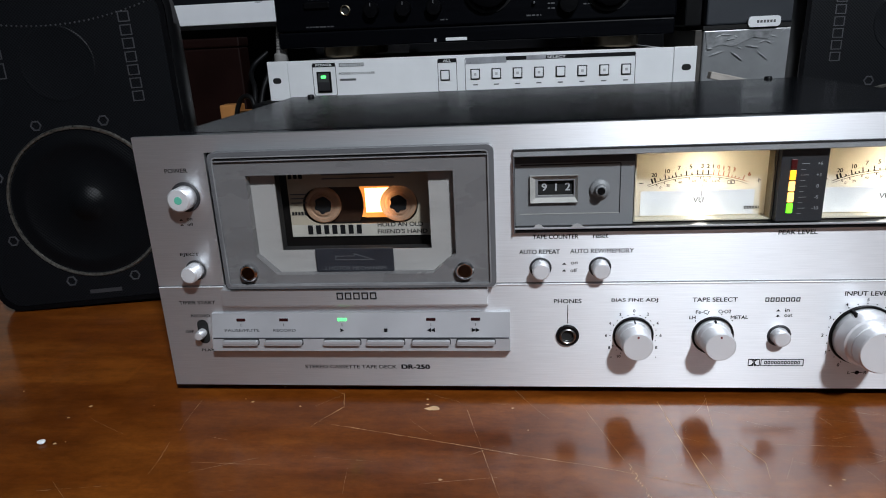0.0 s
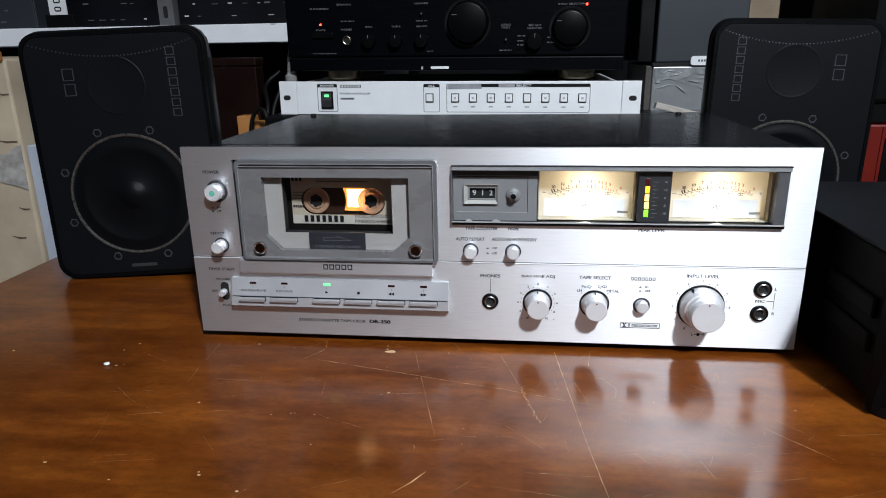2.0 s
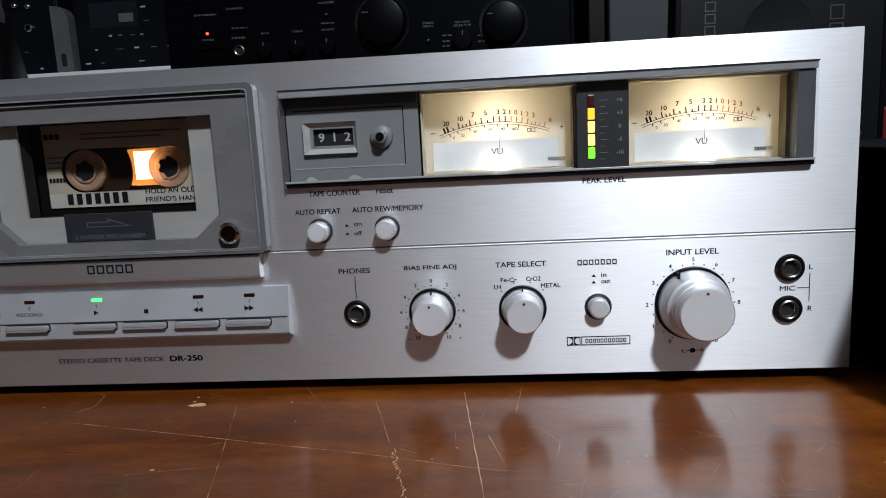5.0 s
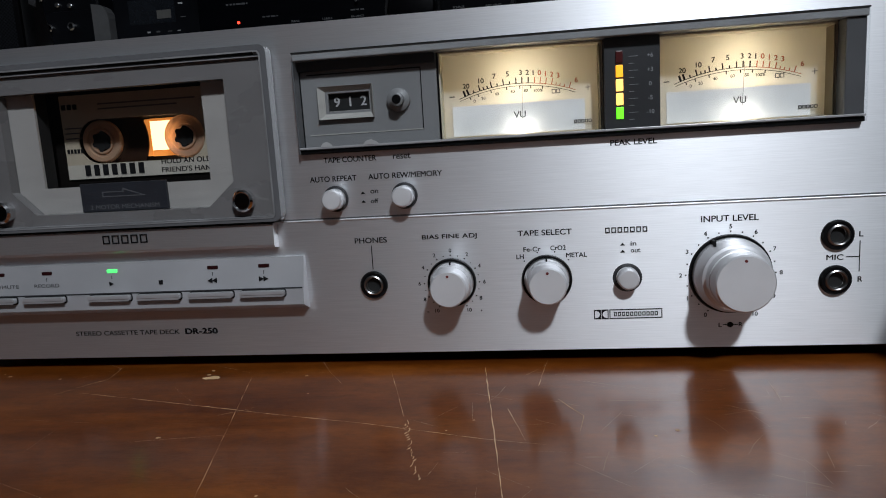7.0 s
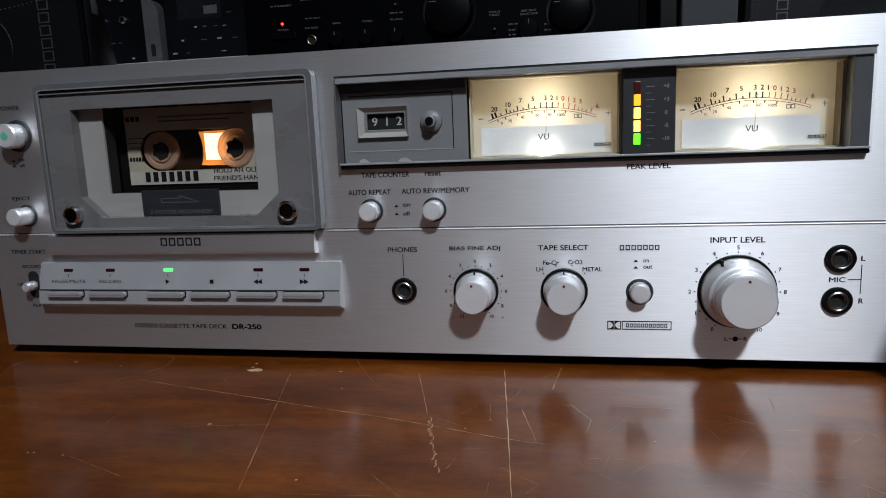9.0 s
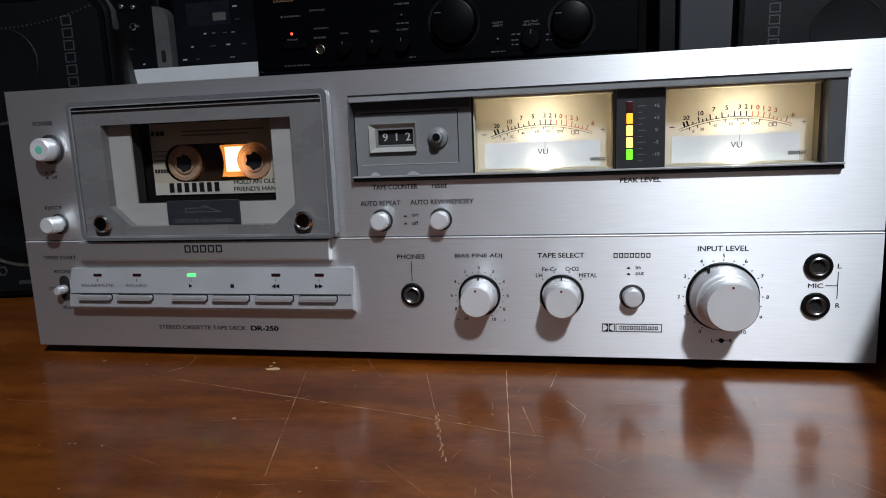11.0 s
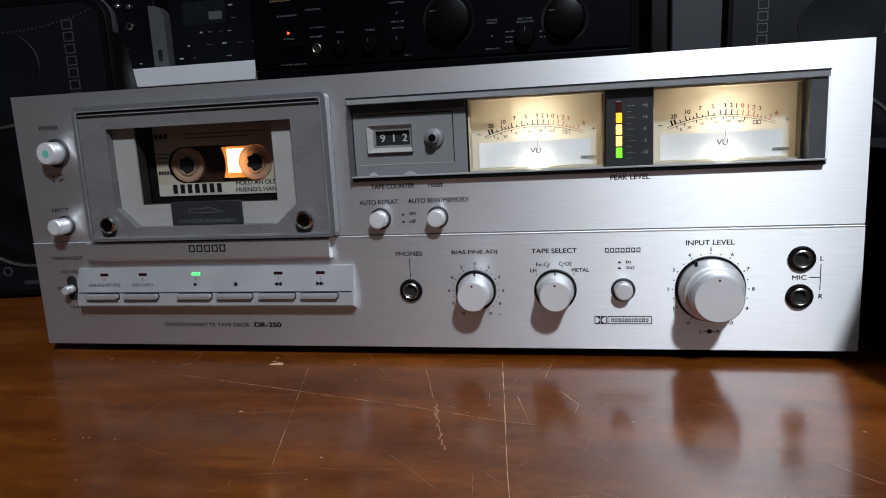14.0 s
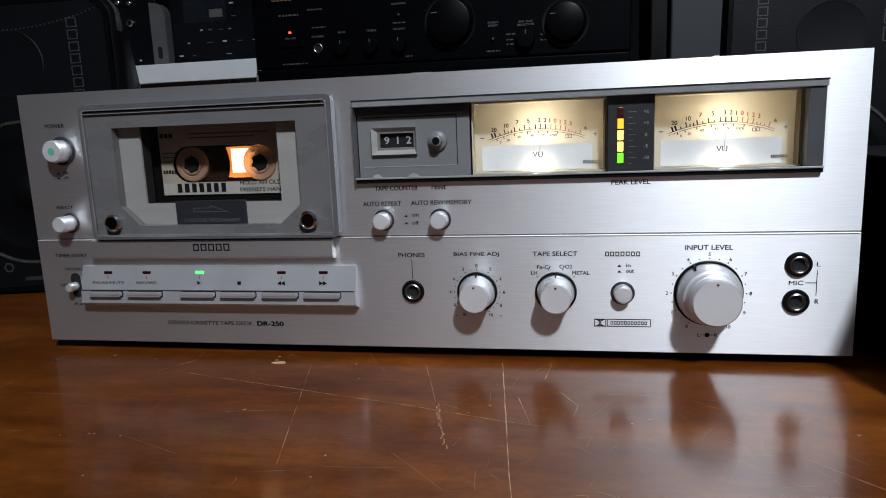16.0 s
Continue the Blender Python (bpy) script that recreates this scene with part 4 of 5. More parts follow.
    part("lamp_house", holed(ox + 1.0, ox + 65.4, 97.3, 130.3, 17.3, 27.5, [(ox + 1.6, ox + 64.8, 97.9, 129.7)]), METER_TUB, m)
    part("lamp_house_back", box(ox + 1.2, ox + 65.2, 27.6, 28.4, 97.5, 130.1), METER_TUB, m)
    lamp("meter_lamp_light", "POINT", ((ox + 33.2) * K, 0.0235, 0.117), 0.048, (1.0, 0.94, 0.84), 0.004)
    # added lamp before the card, to brighten its lower part
    lamp("meter_lamp_light", "POINT", ((ox + 33.2) * K, 0.0085, 0.0972), 0.0075, (1.0, 0.96, 0.88), 0.003)


meter(37.0)
meter(125.2)
lv = part("level_light_panel", box(103.6, 125.0, 1.6, 9, 95.7, 131.5, 0.2), DARK_GREY, deck, "dark panel with a column of level lights")
for i in range(5):
    z = 99.9 + 5.42 * i
    part("level_light", box(108.0, 110.8, 1.0, 2.0, z, z + 4.7, 0.3), (BAR_GREEN, BAR_AMBER, BAR_AMBER, BAR_ORANGE, BAR_OFF)[i], lv, ("lit green segment", "lit amber segment", "lit amber segment", "lit amber segment", "unlit red segment")[i])
for i, s in enumerate(("-10", "-5", "0", "+3", "+6")):
    write(s, 121.2, 102.2 + 5.42 * i, 1.6, 1.5, PANEL_INK, lv)
for i in range(10):
    part("scale_tick", box(113.0, 116.6 if i % 2 else 115, 1.4, 1.6, 102.1 - 2.71 + 2.71 * i, 102.3 - 2.71 + 2.71 * i), PANEL_INK, lv)


# ---- loudspeakers ----
RING = surface("worn_brass_ring", (0.27, 0.26, 0.23), 0.3, 0.9, 0.5, 400, grain=0.8, grain_scale=700)
CONE = mesh_grille("grille_before_cone", 0.6)


SCUFF = surface("scuffed_grey_edge", (0.075, 0.074, 0.078), 0.55, 0.0, 0.6, 120, grain=0.6, grain_scale=400)


def speaker(m, mirrored, label, W, Hh, wz, bolt_r):
    """A small shelf loudspeaker behind a black punched grille, standing on end; its foot lies at the pose's origin."""
    s = thing("loudspeaker", label, "speaker", "pair of loudspeakers", m=m)
    D = 108
    d = -1 if mirrored else 1
    bm = bmesh.new()
    rows = []
    # the top falls away towards the narrower back
    for inset, y, low, top in ((30, D, 10, 84), (26, D - 4, 8, 78), (3.0, 30, 1, 10), (1.0, 18, 0.3, 0.8), (0, 10, 0, 0), (1.2, 5, 0.5, 1.0), (5, 1.0, 3, 4), (9, 0.0, 7, 8)):
        rows.append([bm.verts.new((x * K, y * K, z * K)) for x, z in rounded(-W / 2 + inset, W / 2 - inset, low, Hh - top, 19 - inset * 0.2)])
    n = len(rows[0])
    for p, q in zip(rows, rows[1:]):
        for i in range(n):
            bm.faces.new([p[i], p[(i + 1) % n], q[(i + 1) % n], q[i]])
    bm.faces.new(rows[0])
    part("cabinet", bm, BLACK, s, "black moulded cabinet", smooth=45)
    g = part("grille", prism(rounded(-W / 2 + 7, W / 2 - 7, 6.5, Hh - 6.5, 14.5), -1.2, 1.5), GRILLE, s, "black punched metal grille")
    part("rim", ring_plate(rounded(-W / 2 + 3.2, W / 2 - 3.2, 2.8, Hh - 2.8, 17), rounded(-W / 2 + 6.6, W / 2 - 6.6, 6.1, Hh - 6.1, 15), -1.6, 1.2), AMP_KNOB, s, "glossy black edge round the grille")
    # a bowed row of added dots draws the highlight along the upper rim
    bm = bmesh.new()
    for i in range(44):
        u = -1 + 2 * i / 43
        lathe(u * (W / 2 - 13), Hh - 25 + 12 * u * u, [(0.75, -1.1), (0.5, -1.9), (0, -2.0)], 6, bm)
    part("rim_highlight_dots", bm, surface("rim_highlight_grey", (0.11, 0.11, 0.118), 0.35, 0.8), g)
    wr = bolt_r * 0.885
    part("woofer_ring", lathe(0, wz, [(wr + 1.2, -1.0), (wr, -2.6), (wr - 1.4, -2.4), (wr - 2.0, -1.0)], 64), RING, g, "thin worn metal ring", smooth=35)
    part("woofer_cone", lathe(0, wz, [(wr - 3, -1.25), (wr - 7, -1.6), (wr - 11, -2.6), (wr - 14, -2.2), (wr - 16, -1.5), (13.5, -1.45), (12.5, -2.0), (10, -4.2), (5, -6.0), (0, -6.5)], 64), CONE, g, "dark woofer cone behind the grille", smooth=35)
    part("tweeter", lathe(0, 183, [(26.5, -1.15), (25.8, -1.5), (24.8, -1.55), (23.9, -1.35), (23.4, -1.28), (0, -1.28)], 48), GRILLE, g, "round tweeter behind the grille", smooth=20)
    for a in (22, 68, 112, 158, 202, 248, 292, 338):
        a = radians(a)
        part("bolt", lathe(bolt_r * math.cos(a), wz + bolt_r * math.sin(a), [(4.2, -1.1), (4.0, -2.0), (3.1, -2.0), (2.9, -1.1)], 6), PALE_EMBLEM, g, "small hexagonal bolt")
    ex, kx = -41 * d, 52 * d

    def frames(x, z0, z1, count, wide):
        step = (z1 - z0) / count
        for i in range(count):
            a = z0 + i * step + step * 0.1
            part("emblem_block", holed(x - wide / 2, x + wide / 2, a, a + step * 0.8, -1.7, -1.1, [(x - wide / 2 + 0.7, x + wide / 2 - 0.7, a + 0.7, a + step * 0.8 - 0.7)]), PALE_EMBLEM, g)

    frames(kx, 152, 216, 7, 8.0)
    frames(ex, 174, 201, 2, 10)
    part("label_bar", box(-12, 12, -1.5, -1.1, 11.5, 14.5), DARK_GREY, g)
    if not mirrored:
        bm = bmesh.new()
        rows = []
        for i in range(15):
            a = radians(78 - 6 * min(i, 12))
            cz = Hh - 19 - 6 * max(0, i - 12)
            rows.append([bm.verts.new(((W / 2 - 19 + (19.35 + e) * math.cos(a)) * K, y * K, (cz + (19.35 + e) * math.sin(a)) * K)) for e, y in ((-0.5, 6.0), (0, 10.5 + (i * 7 % 4)), (-0.9, 15 + (i * 5 % 3)))])
        for p, q in zip(rows, rows[1:]):
            for j in (0, 1):
                bm.faces.new([p[j], p[j + 1], q[j + 1], q[j]])
        part("scuff", bm, SCUFF, s, "pale scuffed corner", smooth=40)
    return s


PALE_EMBLEM = surface("grey_emblem_metal", (0.06, 0.06, 0.066), 0.4, 0.3, 0.2, 90)
speaker(pose(-0.338, 0.131, 0.0, -3.2, -1.6, 10.2), False, "black loudspeaker with punched metal grille standing on the table", 168, 234, 82.0, 63.8)
speaker(pose(0.2873, 0.2590, 0.0, -3.04, 1.6, -3.4), True, "black loudspeaker with punched metal grille behind the cassette deck", 162.6, 234, 78.5, 63.4)

# ---- power controller and its support ----
stand = thing("equipment_stand", "low black stand behind the cassette deck", "stand")
part("board", box(-330, 330, 458, 760, 104, 121, 2), BLACK, stand)
for x in (-310, 310):
    part("side", box(x - 9, x + 9, 470, 750, 0, 104, 2), BLACK, stand)


def power_controller():
    s = thing("power_controller", "off-white rack power controller with a row of square buttons", "power controller", m=pose(-0.0635, 0.452, 0.1225, 0, 0.42, -0.6))
    part("front_plate", box(-217, 217, 0, 2.5, 0.6, 44.4, 0.5), OFF_WHITE, s, "off-white enamelled front plate")
    part("body", box(-214, 214, 2.6, 250, 1.5, 43, 1), OFF_WHITE, s)
    for d in (-1, 1):
        a, b = (-241.3, -217.3) if d < 0 else (217.3, 241.3)
        c = -231 if d < 0 else 231
        e = part("rack_ear", box(a, b, -0.6, 2.2, 0.2, 44.6, 0.7), OFF_WHITE, s)
        part("slot_hole", prism(rounded(c - 5, c + 5, 19.5, 26, 3.2), -0.75, -0.5), PIT, e)
    for x0, x1 in ((-188, -160), (-42, -20), (-11, 177)):
        part("group_outline", ring_plate(rounded(x0, x1, 4, 41, 2.5, 4), rounded(x0 + 0.7, x1 - 0.7, 4.7, 40.3, 2.2, 4), -0.25, 0.1), GREY_INK, s)
    part("title_bar", box(-187.5, -160.5, -0.3, 0.1, 36.6, 41), INK, s)
    part("title_bar", box(-41.5, -20.5, -0.3, 0.1, 36.6, 41), INK, s)
    part("title_bar", box(33, 176, -0.3, 0.1, 36.8, 41), INK, s)
    write("POWER", -174, 38.8, 2.6, -0.4, OFF_WHITE, s, 19)
    write("ALL", -31, 38.8, 2.6, -0.4, OFF_WHITE, s, 9)
    write("SELECT", 91, 38.8, 2.6, -0.55, OFF_WHITE, s, 20)
    part("torn_tape", prism([(-10, 34), (36, 34.6), (35, 41.4), (-9, 41)], -0.35, -0.2), surface("silver_adhesive_tape", (0.42, 0.43, 0.46), 0.3, 0.3, 0.25, 40), s, "strip of torn silver tape")
    part("torn_tape", prism([(58, 36.8), (79, 36.6), (80, 41.6), (58, 41.2)], -0.5, -0.35), surface("grey_adhesive_tape", (0.38, 0.38, 0.41), 0.3, 0.2, 0.25, 40), s, "strip of torn silver tape")
    blocks(-141.5, 38.0, 30, 4.0, 7, 0, INK, s, "emblem_block", 0.74, 0.85)
    write("POWER CONTROLLER", -135.5, 28.5, 2.6, -0.2, GREY_INK, s, 42)
    part("print_bar", box(-156, -137, -0.25, 0.1, 20.4, 22.8), GREY_INK, s)
    r = part("rocker_switch", box(-183, -166, -2.0, 0.1, 8, 31.5, 0.8), BLACK, s, "black rocker switch with a green light")
    part("rocker", profile_x([(-1.9, 10), (-3.4, 10.5), (-4.2, 20), (-1.9, 30)], -181, -168), DARK_GREY, r)
    part("lamp", box(-177.5, -171.6, -4.4, -2.6, 24, 27.2, 0.6), LED_GREEN, r, "lit green lamp")
    for i, x in enumerate([-33.7] + [0.6 + 23.76 * i for i in range(8)]):
        b = part("push_key", box(x - 5.4, x + 5.4, -1.2, 0.1, 17.0, 28.8, 0.5), DARK_GREY, s, "square white key in a dark frame")
        part("cap", box(x - 4.2, x + 4.2, -2.8, -1.0, 18.2, 27.6, 0.6), OFF_WHITE, b)
        if 0 < i != 5:
            part("pip", box(x - 1.4, x + 1.4, -3.0, -2.7, 21.5, 24.3), PALE_INK, b)
        if i:
            part("print_bar", box(x - 2.8, x + 2.8, -0.25, 0.1, 10.6, 11.8), GREY_INK, s)


power_controller()


# ---- amplifier ----
def amplifier():
    a = thing("amplifier", "black hi-fi amplifier with two large knobs on the power controller", "amplifier", m=pose(-0.062, 0.455, 0.1685, 0, 0.42, -0.4))
    drop = 4.0
    part("case", box(-225, 215, 8, 330, 14, 121, 2), AMP_BLACK, a)
    part("front_plate", box(-227, 217, 0, 8, 30, 122, 2), AMP_BLACK, a, "black anodised front")
    part("front_plate", box(-226, 216, 1.2, 8, 12, 29.2, 1.5), AMP_BLACK, a, "black lower front strip")
    for x in (-160, 160):
        for y in (40, 200):
            part("foot", upright_lathe(x, y, [(0, 0), (22, 0), (24, 2), (24, 12), (20, 14), (0, 14)]), surface("bronze_foot", (0.16, 0.13, 0.09), 0.35, 0.8), a, "round metal-rimmed foot", smooth=35)
    for x, z, r, out in ((16, 75.5 - drop, 26, 12), (146, 68 - drop, 22, 12)):
        k = part("large_knob", lathe(x, z, [(r, 0), (r - 0.3, -out + 4), (r - 2, -out), (r - 3.5, -out - 0.5), (0, -out - 1.8)], 64), AMP_KNOB, a, "large gloss black knob", smooth=30)
        part("collar", lathe(x, z, [(r + 4.5, 0.2), (r + 4, -1.5), (r + 1, -1.2)], 64), BLACK, k, smooth=30)
        part("pointer", box(x - r * 0.78, x - r * 0.5, -out - 1.3, -out - 0.4, z + r * 0.35, z + r * 0.35 + 1), DIM_INK, k)
    for x, z, r in ((102, 52.5 - drop, 10.5), (-114.6, 54 - drop, 8.6), (-78.6, 54 - drop, 8.6), (-44.5, 54 - drop, 8.6)):
        k = part("small_knob", lathe(x, z, [(r, 0), (r - 0.4, -9), (r - 1.2, -10), (0, -10.3)], 36), AMP_KNOB, a, smooth=30)
        part("pointer", box(x - 0.4, x + 0.4, -10.8, -10, z + r * 0.4, z + r * 0.85), GREY_INK, k)
    part("headphone_socket", lathe(-145, 53 - drop / 2, [(5.8, 0.2), (5.8, -1.6), (4.9, -2.2), (4.2, -1.9), (4.0, -0.6)], 32), surface("brass_ring", (0.55, 0.48, 0.34), 0.25, 1.0), a, "bright metal headphone socket", smooth=30)
    part("socket_bore", lathe(-145, 53 - drop / 2, [(4.1, -0.3), (0, -0.3)], 24), PIT, a)
    part("power_key", box(-192, -163, -3, 0.2, 54, 61, 0.8), AMP_KNOB, a)
    for x, z in ((-180.0, 71), (166, 92)):
        part("indicator", lathe(x, z, [(1.5, 0), (1.4, -1.2), (0, -1.6)], 16), LED_RED, a, "lit red indicator")
    bars = ((-193, -168, 92, 1.8), (-192, -158, 35.8, 1.4), (-152, -134, 76.5, 1.4), (-52, -37, 76, 1.4), (57, 73, 38.5, 1.4), (80, 90, 56, 1.4), (80, 88, 50, 1.4), (80, 90, 45, 1.4),
            (118, 128, 54, 1.2), (118, 130, 48, 1.2), (-38, -30, 38, 1.2))
    for words, x, z, high, wide in (("POWER", -179.5, 64.3, 2.0, 13), ("SPEAKERS", -147, 95.8, 2.0, 19), ("PHONES", -145, 64.7, 2.2, 15), ("BASS", -114.6, 67.9, 2.0, 9), ("TREBLE", -78.6, 67.9, 2.0, 12),
                                    ("LOUDNESS", -44.5, 96, 2.0, 17), ("BALANCE", -44.5, 67.9, 2.0, 14), ("SOURCE", 65, 68.5, 2.0, 12), ("DIRECT", 65, 65.2, 2.0, 11), ("SELECTOR", 102, 64.2, 2.0, 19),
                                    ("REC OUT", 102, 67.6, 2.0, 16), ("INPUT SELECTOR", 147, 92.6, 2.0, 33)):
        write(words, x, z, high, -0.2, GREY_INK, a, wide)
    rnd = random.Random(8)
    for x0, x1, z, h in bars:
        x = x0
        while x < x1 - 1:
            w = min(x1 - x, rnd.uniform(2.2, 5.5))
            part("print_bar", box(x, x + w, -0.25, 0.1, z - 2, z + h - 2), DIM_INK, a)
            x += w + rnd.uniform(0.7, 1.6)
    blocks(-188, 110, 26, 4.5, 5, 0, GOLD_INK, a, "emblem_block", 0.76, 0.8)
    part("print_bar", box(-168, -60, -0.25, 0.1, 109, 110.6), GOLD_INK, a)
    part("print_bar", box(-56, -38, -0.25, 0.1, 108.6, 111.6), GOLD_INK, a)
    for x, z in ((-44.5, 83), (65, 50)):
        t = part("toggle", lathe(x, z, [(2.2, 0), (2.0, -3), (1.2, -5), (0, -5.2)], 16), CHROME, a, smooth=35)
    part("strip_light", box(-33, -9, -0.6, 1.4, 14, 17.4, 0.4), OFF_WHITE, a, "small white label strip")
    part("tab", box(-46, -43.5, -0.4, 1.3, 13.5, 17), PALE_INK, a)


amplifier()
lead = thing("audio_lead", "grey audio lead with a ribbed plug behind the power controller", "cable")
plug = [(0, 168.2), (7.6, 168.2), (8.0, 169.5), (7.8, 176), (5.4, 178)]
for i in range(8):
    r = 4.9 - 0.36 * i
    plug += [(r, 179 + 3.2 * i), (r, 181 + 3.2 * i), (r - 1.2, 181.4 + 3.2 * i), (r - 1.2, 182 + 3.2 * i)]
plug += [(1.8, 205), (0, 205.5)]
part("plug", upright_lathe(-292, 470, plug, 20), GREY_CABLE, lead, "grey ribbed plug", smooth=30)
tube([(-292, 470, 204), (-292, 474, 209), (-294, 488, 204), (-300, 520, 150)], 1.8, "wire", GREY_CABLE, lead)


# ---- wall shelf with equipment ----
shelf = thing("shelf", "white laminated shelf board with chipped front edge", "shelf")
part("board", box(-1400, -180, 800, 1120, 222.5, 255.5, 1.2), SHELF_WHITE, shelf)
for x in (-1340, -930, -240):
    part("support", box(x - 9, x + 9, 830, 1100, -750, 222.5), SHELF_WHITE, shelf)
part("chip", prism([(-437, 253.8), (-431, 252.6), (-424, 254.2), (-425, 255.0), (-436, 255.2)], 799.6, 800.2), PALE_INK, shelf, "dark chip in the edge")


SHELF_UNIT = surface("dull_blue_black_front", (0.0035, 0.004, 0.006), 0.42, 0.0, 0.35, 9, spec=0.2)


def unit(name, label, x0, x1, y0, y1, z0, z1, rows, material=None):
    """A boxed hi-fi unit whose dark front has rows of small marks, keys and a display."""
    u = thing(name, label, "hi-fi unit")
    part("case", box(x0, x1, y0, y1, z0, z1, 2), material or SHELF_UNIT, u)
    rnd = random.Random(int(abs(x0) + z1))
    part("front", box(x0 + 1, x1 - 1, y0 - 4, y0 - 0.2, z0 + 2, z1 - 1, 1), material or SHELF_UNIT, u)
    part("display", box(x0 + (x1 - x0) * 0.12, x0 + (x1 - x0) * 0.48, y0 - 4.5, y0 - 4, z0 + (z1 - z0) * 0.55, z0 + (z1 - z0) * 0.85, 0.2), surface("dark_display_glass", (0.012, 0.014, 0.018), 0.08), u, "dark display window")
    for r in range(rows):
        z = z0 + (z1 - z0) * (0.12 + 0.8 * r / rows)
        x = x0 + 12
        while x < x1 - 20:
            w = rnd.uniform(4, 14)
            if rnd.random() < 0.55 and not (x < x0 + (x1 - x0) * 0.5 and z > z0 + (z1 - z0) * 0.5):
                part("print_bar", box(x, x + w, y0 - 4.4, y0 - 4, z, z + rnd.choice((1.2, 1.6, 2.6))), rnd.choice((GREY_INK, PALE_INK, GREY_INK)), u)
            x += w + rnd.uniform(6, 22)
    return u


player = unit("cd_player", "black hi-fi unit with a dull display on the white shelf", -636, -400, 852, 1100, 255.5, 392, 5)
# pale square paints a reflection on the display glass
part("display_glare", box(-556, -530, 847.2, 847.4, 338, 352), surface("pale_display_glare", (0.10, 0.098, 0.092), 0.5), player, "pale patch of glare painted on the display")
left_unit = unit("mixer_unit", "black unit with a row of bright sockets on the white shelf", -880, -675, 852, 1100, 255.5, 366, 3)
for x, r in ((-853, 4), (-812, 4), (-758, 7), (-716, 7)):
    part("socket", lathe(x, 338, [(r, 847.8), (r, 843), (r * 0.63, 842), (r * 0.6, 846)], 24), CHROME, left_unit, "bright round socket", smooth=35)
# added box in place of bluish glass; its chrome discs stand for glints
upper = unit("upper_unit", "dark bluish box added for sparkling glass above the black unit", -880, -676, 870, 1100, 366, 470, 2)
for x, z in ((-842, 384), (-782, 393), (-751, 380), (-727, 377)):
    part("screw", lathe(x, z, [(5, 865.8), (5, 862), (3.2, 860.5), (0, 860.2)], 18), CHROME, upper, "chrome disc standing for a glint", smooth=35)
unit("tuner", "black hi-fi unit with small keys on the white shelf", -1320, -935, 852, 1100, 255.5, 363, 4, SLATE)
o = thing("rack_post", "grey metal bracket with a rounded top and a punched slot", "bracket")
part("post", prism([(-673, 255.5), (-643, 255.5), (-643, 346), (-645, 356), (-650, 364), (-658, 369), (-673, 371)], 842, 864), surface("grey_post_metal", (0.13, 0.13, 0.133), 0.5, 0.3), o)
part("slot_hole", prism(rounded(-663, -654, 270, 292, 4), 841.4, 841.9), PIT, o)
o = thing("paper_tag", "white card printed with curved black marks", "card")
part("sheet", box(-877, -842, 812, 815, 279, 360), OFF_WHITE, o)
for z in (285, 300, 316, 331):
    part("mark", ring_plate(rounded(-866, -852, z, z + 9, 3.8), rounded(-864, -854, z + 2.4, z + 6.6, 1.7), 811.4, 811.9), INK, o)
part("clip", box(-885, -828, 808, 830, 255.5, 279, 1), BLACK, o)

# under the shelf
o = thing("wooden_box", "dark reddish-brown veneered wooden box below the shelf", "box")
part("body", box(-560, -374, 552, 584, 0.0, 186, 2), BROWN, o)
part("lid", box(-561, -373, 551, 585, 187, 199, 2), BROWN, o)
o = thing("pine_block", "small orange pine block behind the cassette deck", "block")
part("block", box(-402, -377, 528, 553, 0.2, 115, 1.5), ORANGE, o)
part("block", box(-376.6, -352, 528, 550, 0.2, 107, 1.5), ORANGE, o)
for i, pts in enumerate((((-352, 500, 60), (-348, 520, 130), (-362, 560, 160), (-345, 575, 178)), ((-330, 500, 30), (-338, 512, 120), (-326, 540, 165), (-332, 575, 172)),
                         ((-356, 500, 20), (-372, 505, 95), (-350, 498, 128), (-338, 490, 100), (-330, 495, 10)))):
    tagged(tube(pts, 3.2, "power_cable", CABLE), "dark cable hanging behind the equipment", "cable", "hanging cables")

# left side
o = thing("cardboard_box", "worn brown cardboard box with torn silver tape", "box")
part("carton", box(-980, -620, 350, 700, -748, 205, 3), CARD, o)
part("flap", prism([(-960, 203), (-622, 203), (-622, 214), (-960, 222)], 346, 350), ORANGE, o)
part("torn_tape", prism([(-668, 52), (-655, 47), (-640, 44), (-622, 38), (-621, 98), (-634, 92), (-645, 84), (-654, 86), (-664, 72)], 348.4, 349.9), surface("torn_silver_tape", (0.44, 0.41, 0.38), 0.22, 0.2, 0.35, 70, grain=0.9, grain_scale=120), o, "torn silver tape")
for x, z, w in ((-640, 100, 30), (-634, 10, 16), (-650, -30, 20), (-632, 160, 18)):
    part("tear", prism([(x - w / 2, z + 4), (x, z), (x + w / 2, z + 1), (x + w / 2, z + 2.6), (x, z + 2.4)], 349.2, 349.95), surface("torn_paper_edge", (0.12, 0.08, 0.05), 0.8), o)
o = thing("white_board", "narrow bluish-white laminated board beside the table", "board")
part("board", box(-619, -572, 356, 378, -748, 96, 2), surface("blue_grey_laminate", (0.42, 0.45, 0.52), 0.5, 0.0, 0.1, 8), o)

# ---- right side ----
o = thing("silver_case", "scuffed silver metal case with torn tape on its corner", "case")
part("case", box(205, 380, 530, 700, 0, 180, 2), SILVER_BOX, o)
part("edge", box(196, 204.6, 532, 700, 0, 180.5, 1), surface("dull_brown_grey_edge", (0.055, 0.048, 0.042), 0.6, 0.0, 0.4, 60), o, "dark brown-grey strip along the left side")
